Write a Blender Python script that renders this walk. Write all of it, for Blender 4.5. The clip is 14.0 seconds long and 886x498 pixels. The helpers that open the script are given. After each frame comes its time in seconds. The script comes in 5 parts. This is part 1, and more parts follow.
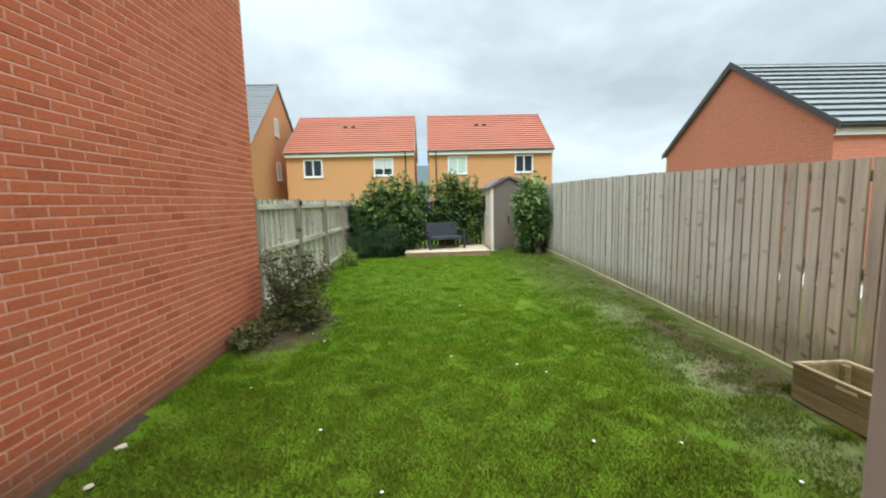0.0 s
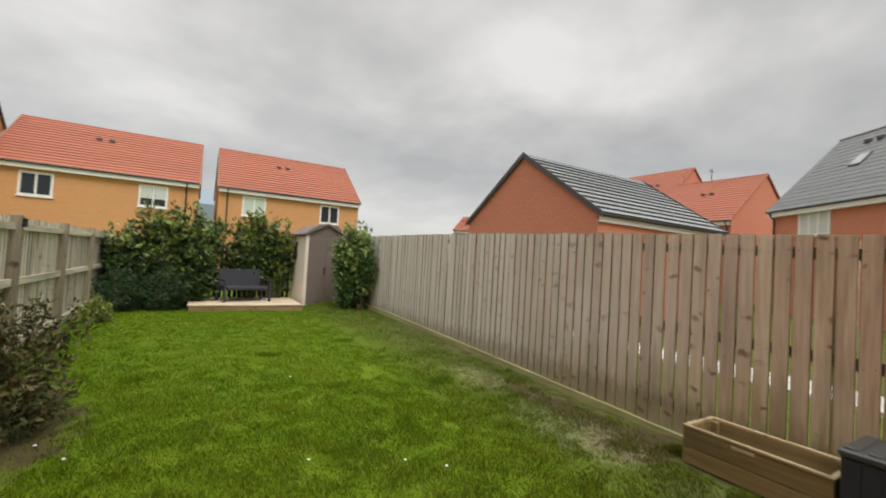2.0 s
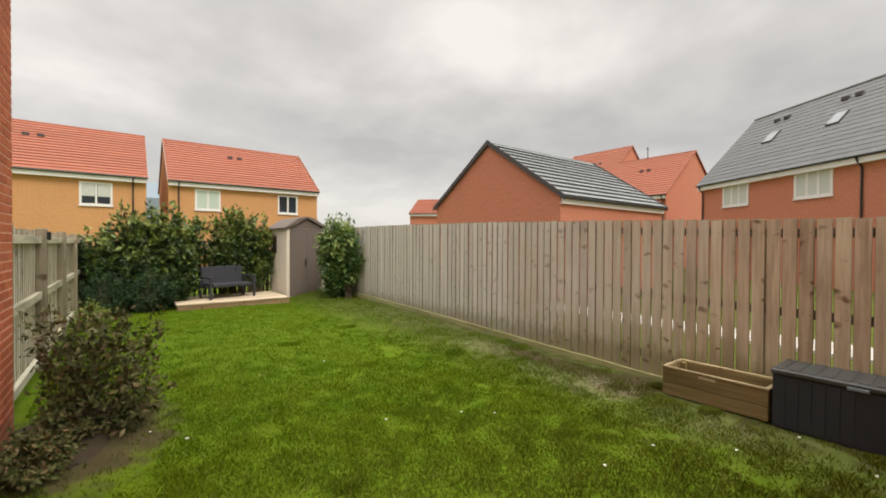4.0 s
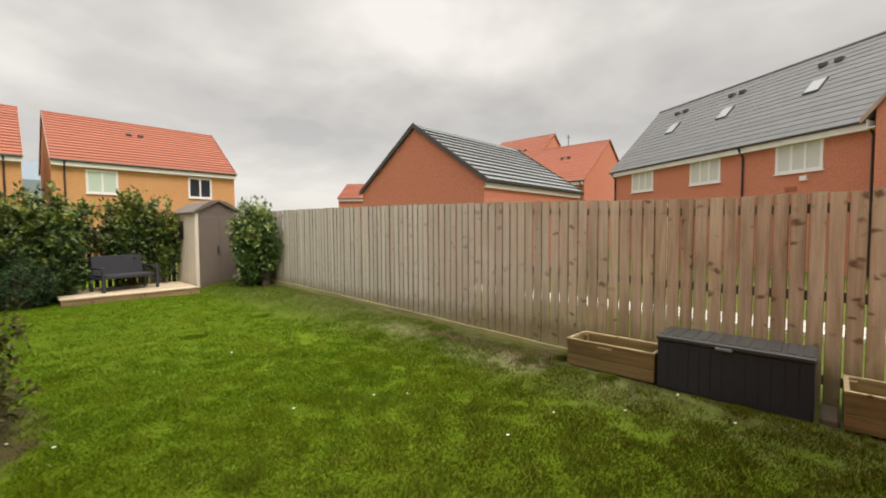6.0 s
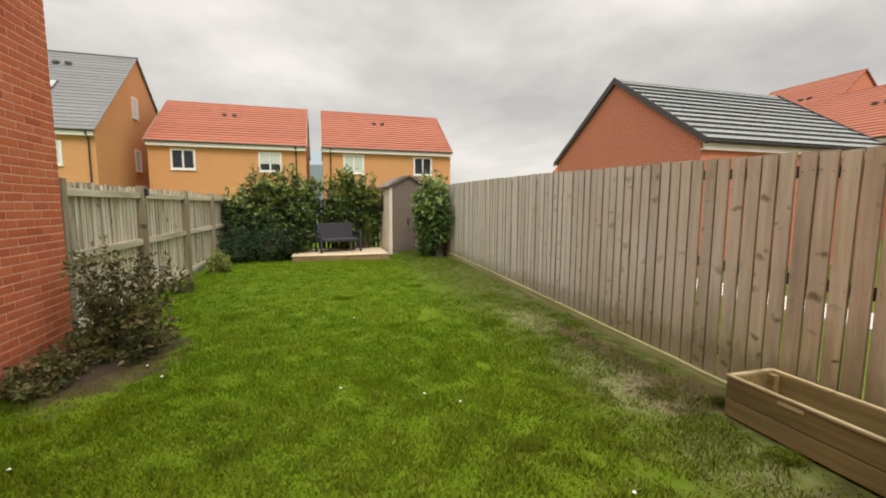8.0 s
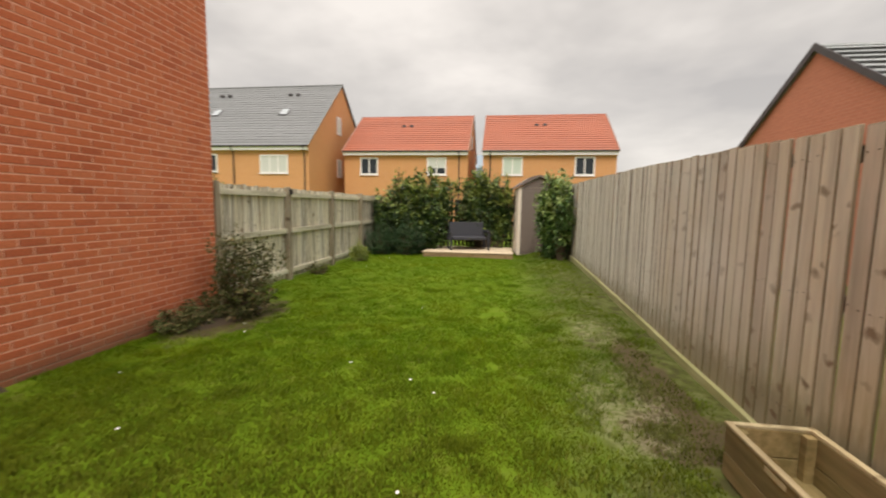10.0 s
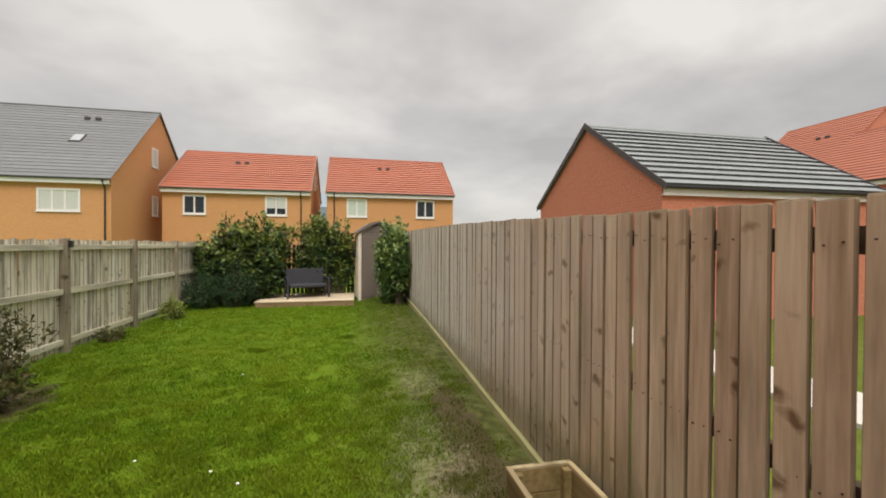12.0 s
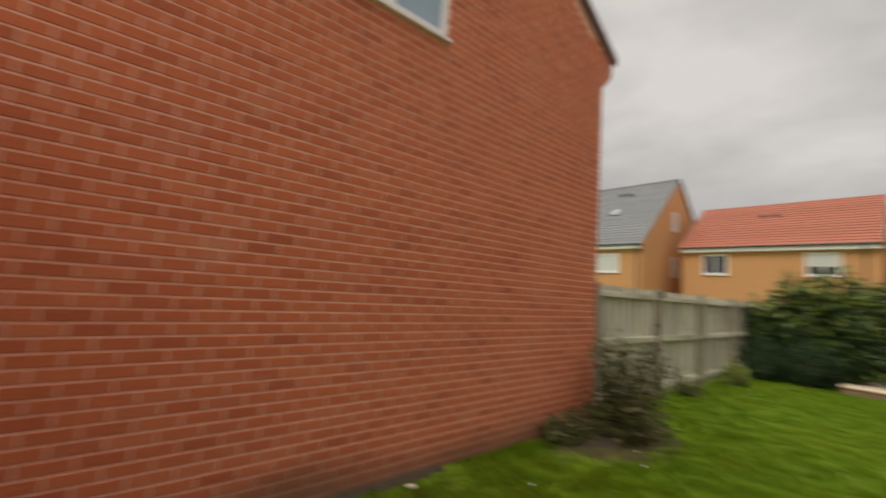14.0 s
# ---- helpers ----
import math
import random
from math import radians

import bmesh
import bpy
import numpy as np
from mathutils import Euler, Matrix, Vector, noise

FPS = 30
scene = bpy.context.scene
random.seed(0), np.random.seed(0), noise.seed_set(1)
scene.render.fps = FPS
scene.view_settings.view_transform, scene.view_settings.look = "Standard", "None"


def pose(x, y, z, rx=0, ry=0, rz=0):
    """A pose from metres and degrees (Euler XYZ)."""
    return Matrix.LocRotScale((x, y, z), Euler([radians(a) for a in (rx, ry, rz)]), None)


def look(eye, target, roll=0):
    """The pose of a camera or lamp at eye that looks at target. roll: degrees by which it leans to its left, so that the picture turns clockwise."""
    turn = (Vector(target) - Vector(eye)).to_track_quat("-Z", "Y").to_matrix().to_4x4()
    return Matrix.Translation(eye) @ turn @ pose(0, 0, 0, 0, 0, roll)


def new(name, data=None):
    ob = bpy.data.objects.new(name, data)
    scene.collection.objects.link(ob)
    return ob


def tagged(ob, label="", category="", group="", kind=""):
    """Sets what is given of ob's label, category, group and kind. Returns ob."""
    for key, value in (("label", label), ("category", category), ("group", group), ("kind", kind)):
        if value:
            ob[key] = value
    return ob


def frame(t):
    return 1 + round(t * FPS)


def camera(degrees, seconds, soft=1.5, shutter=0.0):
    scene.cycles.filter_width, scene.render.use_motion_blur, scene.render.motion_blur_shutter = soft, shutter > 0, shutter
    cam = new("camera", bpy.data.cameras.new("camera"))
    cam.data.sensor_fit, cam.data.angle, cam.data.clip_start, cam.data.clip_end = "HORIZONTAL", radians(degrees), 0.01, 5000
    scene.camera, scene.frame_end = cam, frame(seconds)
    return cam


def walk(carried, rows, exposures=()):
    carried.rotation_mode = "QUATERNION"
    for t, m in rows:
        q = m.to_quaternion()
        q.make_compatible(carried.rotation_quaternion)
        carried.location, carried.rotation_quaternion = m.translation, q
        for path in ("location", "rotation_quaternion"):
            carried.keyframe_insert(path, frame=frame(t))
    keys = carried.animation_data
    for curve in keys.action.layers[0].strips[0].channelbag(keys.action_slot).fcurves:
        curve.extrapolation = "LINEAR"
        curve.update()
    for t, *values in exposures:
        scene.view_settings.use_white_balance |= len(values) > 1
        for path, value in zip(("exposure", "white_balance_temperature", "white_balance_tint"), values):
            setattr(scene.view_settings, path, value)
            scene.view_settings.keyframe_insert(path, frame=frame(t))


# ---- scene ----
cam = camera(93.9, 14.0, soft=1.9, shutter=0.3)
METRES, EYE, TILT, LEAN, TURN = 7.2, 1.5, 0.0, 0.0, -0.6
PATH = [
    (0, (-0.1, -0.033, 1.609), (-0.033, 1.953, 1.383), -1.4),
    (0.5, (-0.095, 0.232, 1.423), (0.181, 2.21, 1.31), -1.2),
    (0.8, (-0.165, 0.543, 1.474), (0.197, 2.485, 1.789), 0.2),
    (1, (-0.251, 0.722, 1.513), (0.148, 2.65, 1.863), 3.1),
    (1.5, (-0.402, 1.004, 1.481), (0.21, 2.901, 1.654), 2.4),
    (2, (-0.672, 1.072, 1.485), (0.341, 2.795, 1.544), 3.4),
    (2.5, (-0.884, 0.984, 1.531), (0.265, 2.619, 1.46), 1.7),
    (3, (-1.087, 0.984, 1.518), (0.092, 2.599, 1.491), 0.9),
    (3.2, (-1.257, 0.971, 1.559), (-0.048, 2.564, 1.554), 0.7),
    (5.3, (-1.891, 0.822, 1.578), (-0.666, 2.401, 1.489), 0.2),
    (5.5, (-1.839, 0.839, 1.562), (-0.538, 2.355, 1.463), -0.5),
    (6, (-1.532, 0.8, 1.525), (-0.079, 2.172, 1.432), -0.3),
    (6.5, (-1.166, 0.78, 1.51), (0.262, 2.176, 1.401), 2.4),
    (7, (-0.805, 0.811, 1.494), (0.19, 2.533, 1.286), 1.7),
    (7.5, (-0.416, 0.806, 1.471), (0.415, 2.614, 1.268), 0.1),
    (7.7, (-0.253, 0.803, 1.487), (0.452, 2.663, 1.275), 0.3),
    (9.8, (1.336, 0.674, 1.44), (1.266, 2.663, 1.243), 0.3),
    (10, (1.433, 0.624, 1.445), (1.148, 2.592, 1.236), 0.9),
    (10.5, (1.57, 0.508, 1.463), (1.006, 2.417, 1.269), -1.8),
    (11, (1.636, 0.531, 1.52), (1.386, 2.512, 1.412), -0.0),
    (11.5, (1.716, 0.534, 1.67), (1.9, 2.524, 1.73), 0.5),
    (12, (1.724, 0.561, 1.666), (2.143, 2.517, 1.646), 0.3),
    (12.5, (1.55, 0.634, 1.637), (1.937, 2.595, 1.605), 0.5),
    (13, (1.251, 0.735, 1.584), (1.414, 2.729, 1.607), 0.1),
    (13.5, (0.886, 0.855, 1.523), (0.411, 2.796, 1.604), 2.7),
    (13.8, (0.58, 0.792, 1.532), (-0.465, 2.492, 1.675), 3.7),
    (14, (0.376, 0.69, 1.489), (-1.145, 1.974, 1.686), 3.9),
]
EXPOSURES = [(0, 0.52, 5700, 0), (0.5, 0.52, 5700, 2), (1.0, 0.12, 5850, 5), (1.5, 0.0, 6450, 9), (2.2, 0.10, 6600, 10), (3.2, 0.2, 6750, 11), (6, 0.26, 6950, 11),
             (7.5, 0.26, 6950, 11), (10.0, 0.26, 7050, 13), (10.5, 0.34, 7050, 13), (11.5, 0.17, 6800, 11), (12.5, 0.04, 6800, 11), (13.2, -0.04, 6800, 12), (14, -0.2, 6900, 12)]
walk(cam, [(t, look(eye, target, roll)) for t, eye, target, roll in PATH], EXPOSURES)

# ---- sky and light ----
SUN_EL, SUN_AZ = 54.0, 184.0          # height, and compass turn from the garden's length
world = bpy.data.worlds.new("overcast_sky")
scene.world = world
world.use_nodes = True
wn, wl = world.node_tree.nodes, world.node_tree.links
wn.clear()


def wnode(kind, **kw):
    n = wn.new(kind)
    for k, v in kw.items():
        setattr(n, k, v)
    return n


def wmath(op, a, b=0.0, c=None, clamp=False):
    n = wn.new("ShaderNodeMath")
    n.operation, n.use_clamp = op, clamp
    for i, v in enumerate((a, b, c)):
        if v is None:
            continue
        if isinstance(v, (int, float)):
            n.inputs[i].default_value = v
        else:
            wl.new(v, n.inputs[i])
    return n.outputs[0]


w_out = wnode("ShaderNodeOutputWorld")
w_bg = wnode("ShaderNodeBackground")
w_sky = wnode("ShaderNodeTexSky", sky_type="NISHITA", sun_disc=False)
w_sky.sun_elevation, w_sky.sun_rotation = radians(SUN_EL), radians(SUN_AZ)
w_co = wnode("ShaderNodeTexCoord")
w_sep = wnode("ShaderNodeSeparateXYZ")
wl.new(w_co.outputs["Generated"], w_sep.inputs[0])
up = wmath("MAXIMUM", w_sep.outputs[2], 0.0)
# clouds lie on a flat sheet overhead: look direction divided by its height
den = wmath("ADD", up, 0.22)
w_cmb = wnode("ShaderNodeCombineXYZ")
wl.new(wmath("DIVIDE", w_sep.outputs[0], den), w_cmb.inputs[0])
wl.new(wmath("DIVIDE", w_sep.outputs[1], den), w_cmb.inputs[1])
w_cmb.inputs[2].default_value = 3.7
n_big = wnode("ShaderNodeTexNoise")
n_big.inputs["Scale"].default_value, n_big.inputs["Detail"].default_value = 0.85, 5.0
n_big.inputs["Roughness"].default_value, n_big.inputs["Distortion"].default_value = 0.53, 0.15
wl.new(w_cmb.outputs[0], n_big.inputs["Vector"])
cloud = wnode("ShaderNodeValToRGB")
cr = cloud.color_ramp
cr.elements[0].position, cr.elements[0].color = 0.36, (0.42, 0.42, 0.425, 1)
cr.elements[1].position, cr.elements[1].color = 0.66, (0.84, 0.83, 0.81, 1)
mid = cr.elements.new(0.50)
mid.color = (0.585, 0.58, 0.57, 1)
wl.new(n_big.outputs[0], cloud.inputs[0])
# brighter towards the top of the dome, as under any closed cloud
over = wmath("MULTIPLY", wmath("SUBTRACT", up, 0.55), 2.2, clamp=True)
dome = wmath("ADD", wmath("MULTIPLY", wmath("POWER", over, 1.3), 4.0), 1.0)
w_mul = wnode("ShaderNodeVectorMath", operation="SCALE")
hz = wmath("POWER", wmath("SUBTRACT", 1.0, up, clamp=True), 5.0)
w_hz = wnode("ShaderNodeMix", data_type="RGBA")
wl.new(wmath("MULTIPLY", hz, 0.85), w_hz.inputs[0])
wl.new(cloud.outputs[0], w_hz.inputs[6])
w_hz.inputs[7].default_value = (0.66, 0.66, 0.65, 1)
wl.new(w_hz.outputs[2], w_mul.inputs[0])
wl.new(dome, w_mul.inputs["Scale"])
w_mul2 = wnode("ShaderNodeVectorMath", operation="SCALE")
wl.new(w_sky.outputs[0], w_mul2.inputs[0])
w_mul2.inputs["Scale"].default_value = 0.08
w_mix = wnode("ShaderNodeMix", data_type="RGBA")
w_mix.inputs[0].default_value = 0.90
wl.new(w_mul2.outputs[0], w_mix.inputs[6])
wl.new(w_mul.outputs[0], w_mix.inputs[7])
wl.new(w_mix.outputs[2], w_bg.inputs[0])
w_bg.inputs[1].default_value = 1.0
wl.new(w_bg.outputs[0], w_out.inputs[0])

sun = new("sun", bpy.data.lights.new("sun", "SUN"))
sun.data.energy, sun.data.angle, sun.data.color = 1.7, radians(30), (1.0, 0.97, 0.92)
sun_dir = Vector((math.sin(radians(SUN_AZ)) * math.cos(radians(SUN_EL)), math.cos(radians(SUN_AZ)) * math.cos(radians(SUN_EL)), math.sin(radians(SUN_EL))))
sun.matrix_world = look(sun_dir * 50, (0, 0, 0))


# ---- materials ----
class Mat:
    """A node material under construction; every call returns an output socket."""

    def __init__(self, name, rough=0.8, metal=0.0):
        self.m = bpy.data.materials.new(name)
        self.m.use_nodes = True
        self.n, self.l = self.m.node_tree.nodes, self.m.node_tree.links
        self.b = self.n["Principled BSDF"]
        self.b.inputs["Roughness"].default_value = rough
        self.b.inputs["Metallic"].default_value = metal
        self.co = self.n.new("ShaderNodeTexCoord").outputs["Object"]

    def put(self, sock, v):
        if isinstance(v, bpy.types.NodeSocket):
            self.l.new(v, sock)
        elif isinstance(v, (tuple, list)) and len(v) == 3 and sock.type == "RGBA":
            sock.default_value = (*v, 1)
        else:
            sock.default_value = v

    def math(self, op, a, b=0.0, clamp=False):
        n = self.n.new("ShaderNodeMath")
        n.operation, n.use_clamp = op, clamp
        self.put(n.inputs[0], a)
        self.put(n.inputs[1], b)
        return n.outputs[0]

    def noise(self, scale, detail=3.0, rough=0.55, vec=None, stretch=None):
        v = vec or self.co
        if stretch:
            mp = self.n.new("ShaderNodeMapping")
            mp.inputs["Scale"].default_value = stretch
            self.l.new(v, mp.inputs[0])
            v = mp.outputs[0]
        n = self.n.new("ShaderNodeTexNoise")
        n.inputs["Scale"].default_value, n.inputs["Detail"].default_value, n.inputs["Roughness"].default_value = scale, detail, rough
        self.l.new(v, n.inputs["Vector"])
        return n.outputs[0]

    def ramp(self, fac, *stops):
        n = self.n.new("ShaderNodeValToRGB")
        r = n.color_ramp
        r.elements[0].position, r.elements[0].color = stops[0][0], (*stops[0][1], 1)
        r.elements[1].position, r.elements[1].color = stops[-1][0], (*stops[-1][1], 1)
        for p, c in stops[1:-1]:
            r.elements.new(p).color = (*c, 1)
        self.put(n.inputs[0], fac)
        return n.outputs[0]

    def mix(self, fac, a, b, how="MIX"):
        n = self.n.new("ShaderNodeMix")
        n.data_type, n.blend_type = "RGBA", how
        self.put(n.inputs[0], fac)
        self.put(n.inputs[6], a)
        self.put(n.inputs[7], b)
        return n.outputs[2]

    def random(self):
        """A number for each piece, be it an object of its own or an island of a joined mesh."""
        o = self.n.new("ShaderNodeObjectInfo").outputs["Random"]
        g = self.n.new("ShaderNodeNewGeometry").outputs["Random Per Island"]
        return self.math("FRACT", self.math("ADD", o, g))

    def world_co(self):
        return self.n.new("ShaderNodeNewGeometry").outputs["Position"]

    def bump(self, height, strength=0.4, dist=0.01):
        n = self.n.new("ShaderNodeBump")
        n.inputs["Strength"].default_value, n.inputs["Distance"].default_value = strength, dist
        self.put(n.inputs["Height"], height)
        self.l.new(n.outputs[0], self.b.inputs["Normal"])

    def dull(self, spec):
        self.b.inputs["Specular IOR Level"].default_value = spec

    def done(self, color, rough=None):
        self.put(self.b.inputs["Base Color"], color)
        if rough is not None:
            self.put(self.b.inputs["Roughness"], rough)
        return self.m


def brick_piece_mat():
    k = Mat("brick_face", 0.9)
    r = k.random()
    c = k.ramp(r, (0.0, (0.40, 0.088, 0.033)), (0.12, (0.47, 0.110, 0.040)), (0.45, (0.53, 0.130, 0.048)), (0.8, (0.565, 0.146, 0.056)), (0.95, (0.59, 0.172, 0.075)), (1.0, (0.42, 0.10, 0.045)))
    w = k.world_co()
    big = k.noise(0.9, 3, vec=w)
    c = k.mix(k.math("MULTIPLY", big, 0.35), c, (0.64, 0.205, 0.095))
    g = k.noise(55, 4, 0.65, vec=w)
    c = k.mix(0.55, c, k.ramp(g, (0.3, (0.35, 0.35, 0.35)), (0.7, (0.75, 0.75, 0.75))), "OVERLAY")
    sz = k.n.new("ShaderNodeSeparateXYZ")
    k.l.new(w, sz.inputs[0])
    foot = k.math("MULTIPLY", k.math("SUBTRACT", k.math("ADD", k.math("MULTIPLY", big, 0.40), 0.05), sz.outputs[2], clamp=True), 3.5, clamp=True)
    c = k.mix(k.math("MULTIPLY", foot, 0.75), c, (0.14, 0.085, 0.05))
    pale = k.noise(2.2, 5, 0.6, vec=w)
    c = k.mix(k.ramp(pale, (0.60, (0, 0, 0)), (0.78, (0.35, 0.35, 0.35))), c, (0.66, 0.36, 0.25))
    k.bump(g, 0.5, 0.004)
    return k.done(c)


def mortar_mat():
    k = Mat("mortar", 0.95)
    w = k.world_co()
    n = k.noise(30, 4, vec=w)
    c = k.ramp(n, (0.3, (0.74, 0.37, 0.25)), (0.7, (0.88, 0.52, 0.38)))
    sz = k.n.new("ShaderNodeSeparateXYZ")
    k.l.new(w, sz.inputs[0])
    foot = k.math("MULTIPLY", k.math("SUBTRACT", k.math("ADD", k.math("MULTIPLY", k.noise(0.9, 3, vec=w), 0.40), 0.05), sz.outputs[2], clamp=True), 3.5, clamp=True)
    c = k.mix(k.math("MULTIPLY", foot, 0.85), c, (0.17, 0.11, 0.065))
    k.bump(n, 0.5, 0.004)
    return k.done(c)


def brick_wall_mat(name, base, dark, mortar, rot=False):
    """Brickwork for walls further off: courses of 75 mm."""
    k = Mat(name, 0.9)
    sp = k.n.new("ShaderNodeSeparateXYZ")
    k.l.new(k.co, sp.inputs[0])
    u = k.math("ADD", sp.outputs[0], sp.outputs[1])
    cb = k.n.new("ShaderNodeCombineXYZ")
    k.l.new(u, cb.inputs[0])
    k.l.new(sp.outputs[2], cb.inputs[1])
    bt = k.n.new("ShaderNodeTexBrick")
    k.l.new(cb.outputs[0], bt.inputs["Vector"])
    bt.inputs["Scale"].default_value = 1.0
    bt.inputs["Brick Width"].default_value, bt.inputs["Row Height"].default_value, bt.inputs["Mortar Size"].default_value = 0.225, 0.075, 0.006
    bt.inputs["Color1"].default_value, bt.inputs["Color2"].default_value, bt.inputs["Mortar"].default_value = (*base, 1), (*dark, 1), (*mortar, 1)
    bt.inputs["Bias"].default_value = -0.1
    n1 = k.noise(0.6, 4)
    c = k.mix(k.math("MULTIPLY", n1, 0.5), bt.outputs[0], tuple(min(1, v * 1.25) for v in base))
    n2 = k.noise(14, 3)
    c = k.mix(0.35, c, k.ramp(n2, (0.3, (0.35, 0.35, 0.35)), (0.7, (0.7, 0.7, 0.7))), "OVERLAY")
    k.bump(bt.outputs[1], -0.4, 0.006)
    return k.done(c)


def timber_mat(name, stops, knots=True, green=0.3, along="z", pale_along=None, mould=0.65):
    """Sawn softwood: grain along the piece, knots, weathering of its own for each piece."""
    k = Mat(name, 0.9)
    k.dull(0.2)
    r = k.random()
    w = k.world_co()
    off = k.n.new("ShaderNodeVectorMath")
    off.operation = "SCALE"
    cb = k.n.new("ShaderNodeCombineXYZ")
    for i in range(3):
        k.put(cb.inputs[i], k.math("MULTIPLY", r, 37.0 + 11 * i))
    ad = k.n.new("ShaderNodeVectorMath")
    k.l.new(w, ad.inputs[0])
    k.l.new(cb.outputs[0], ad.inputs[1])
    v = ad.outputs[0]
    k.n.remove(off)
    st = {"z": (26, 26, 1.6), "x": (1.6, 26, 26), "y": (26, 1.6, 26)}[along]
    grain = k.noise(1.0, 5, 0.65, vec=v, stretch=st)
    c = k.ramp(grain, *stops)
    tone = k.ramp(r, (0.0, (0.42, 0.41, 0.40)), (0.35, (0.50, 0.485, 0.47)), (0.7, (0.51, 0.52, 0.52)), (1.0, (0.65, 0.64, 0.61)))
    c = k.mix(0.8, c, tone, "OVERLAY")
    if knots:
        ks = {"z": (2.6, 8.0, 13.0), "x": (13.5, 8.5, 8.5), "y": (2.6, 13.5, 8.5)}[along]
        ds = k.n.new("ShaderNodeVectorMath")
        ds.operation = "ADD"
        wob = k.n.new("ShaderNodeTexNoise")
        wob.inputs["Scale"].default_value, wob.inputs["Detail"].default_value = 11.0, 4.0
        k.l.new(v, wob.inputs["Vector"])
        wsc = k.n.new("ShaderNodeVectorMath")
        wsc.operation = "SCALE"
        wsc.inputs["Scale"].default_value = 0.12
        k.l.new(wob.outputs[1], wsc.inputs[0])
        k.l.new(v, ds.inputs[0])
        k.l.new(wsc.outputs[0], ds.inputs[1])
        mp = k.n.new("ShaderNodeMapping")
        mp.inputs["Scale"].default_value = ks
        if along == "z":
            mp.inputs["Rotation"].default_value = (0.32, 0, 0)
        k.l.new(ds.outputs[0], mp.inputs[0])
        vo = k.n.new("ShaderNodeTexVoronoi")
        vo.inputs["Scale"].default_value = 0.74
        k.l.new(mp.outputs[0], vo.inputs["Vector"])
        sel = k.n.new("ShaderNodeSeparateColor")
        k.l.new(vo.outputs["Color"], sel.inputs[0])
        knot = k.ramp(k.math("DIVIDE", vo.outputs["Distance"], k.math("ADD", 0.40, k.math("MULTIPLY", sel.outputs[1], 0.75))), (0.13, (1, 1, 1)), (0.34, (0, 0, 0)))
        knot = k.math("MULTIPLY", knot, k.math("GREATER_THAN", sel.outputs[0], 0.40))
    ss = {"z": (7, 7, 0.7), "x": (0.7, 7, 7), "y": (7, 0.7, 7)}[along]
    stain = k.noise(1.0, 4, 0.6, vec=w, stretch=ss)
    c = k.mix(k.ramp(stain, (0.47, (0, 0, 0)), (0.68 if mould < 0.7 else 0.60, (mould, mould, mould))), c, tuple(v * 0.5 for v in stops[0][1]))
    if green:
        sp = k.n.new("ShaderNodeSeparateXYZ")
        k.l.new(w, sp.inputs[0])
        low = k.math("SUBTRACT", 0.95, sp.outputs[2], clamp=True)
        pat = k.noise(3.0, 4, vec=w)
        f = k.math("MULTIPLY", k.math("MULTIPLY", low, pat), green * 1.6, clamp=True)
        c = k.mix(f, c, (0.24, 0.25, 0.08))
    if pale_along:
        # rain-splashed feet of the pales
        dirt = k.noise(1.0, 4, 0.65, vec=v, stretch=(20, 20, 5))
        fz = k.math("MULTIPLY", k.math("SUBTRACT", k.math("ADD", 0.20, k.math("MULTIPLY", dirt, 0.55)), sp.outputs[2], clamp=True), 5.0, clamp=True)
        # paler and greyer along the fence, in uneven patches
        y0, y1, pale = pale_along
        sy = k.n.new("ShaderNodeSeparateXYZ")
        k.l.new(w, sy.inputs[0])
        f = k.math("DIVIDE", k.math("SUBTRACT", k.math("ADD", sy.outputs[1], k.math("MULTIPLY", k.math("SUBTRACT", k.noise(0.8, 3, vec=w), 0.5), 6.0)), y0), y1 - y0, clamp=True)
        c = k.mix(k.math("MULTIPLY", f, 0.72), c, k.mix(k.math("FRACT", k.math("MULTIPLY", r, 7.3)), tuple(v * 0.78 for v in pale), pale))
        c = k.mix(k.math("MULTIPLY", fz, 0.6), c, (0.20, 0.165, 0.085))
    if knots:
        if pale_along:
            knot = k.math("MULTIPLY", knot, k.math("SUBTRACT", 1.0, k.math("MULTIPLY", f, 0.6)))
        c = k.mix(k.math("MULTIPLY", knot, 0.85), c, tuple(v * f for v, f in zip(stops[0][1], (0.34, 0.26, 0.20))))
    k.bump(grain, 0.4, 0.003)
    return k.done(c)


def tile_mat(name, a, b, rough=0.6):
    k = Mat(name, rough)
    r = k.random()
    n = k.noise(2.5, 4)
    c = k.mix(n, a, b)
    c = k.mix(0.5, c, k.ramp(r, (0, (0.42, 0.42, 0.42)), (1, (0.58, 0.58, 0.58))), "OVERLAY")
    f = k.noise(30, 3)
    c = k.mix(0.4, c, k.ramp(f, (0.3, (0.38, 0.38, 0.38)), (0.7, (0.62, 0.62, 0.62))), "OVERLAY")
    k.bump(f, 0.3, 0.004)
    return k.done(c)


def plain_mat(name, color, rough=0.5, metal=0.0, vary=0.12, scale=6.0, bump=0.15):
    k = Mat(name, rough, metal)
    n = k.noise(scale, 4)
    c = k.mix(n, tuple(v * (1 - vary) for v in color), tuple(min(1, v * (1 + vary)) for v in color))
    if bump:
        k.bump(k.noise(scale * 12, 3), bump, 0.002)
    return k.done(c)


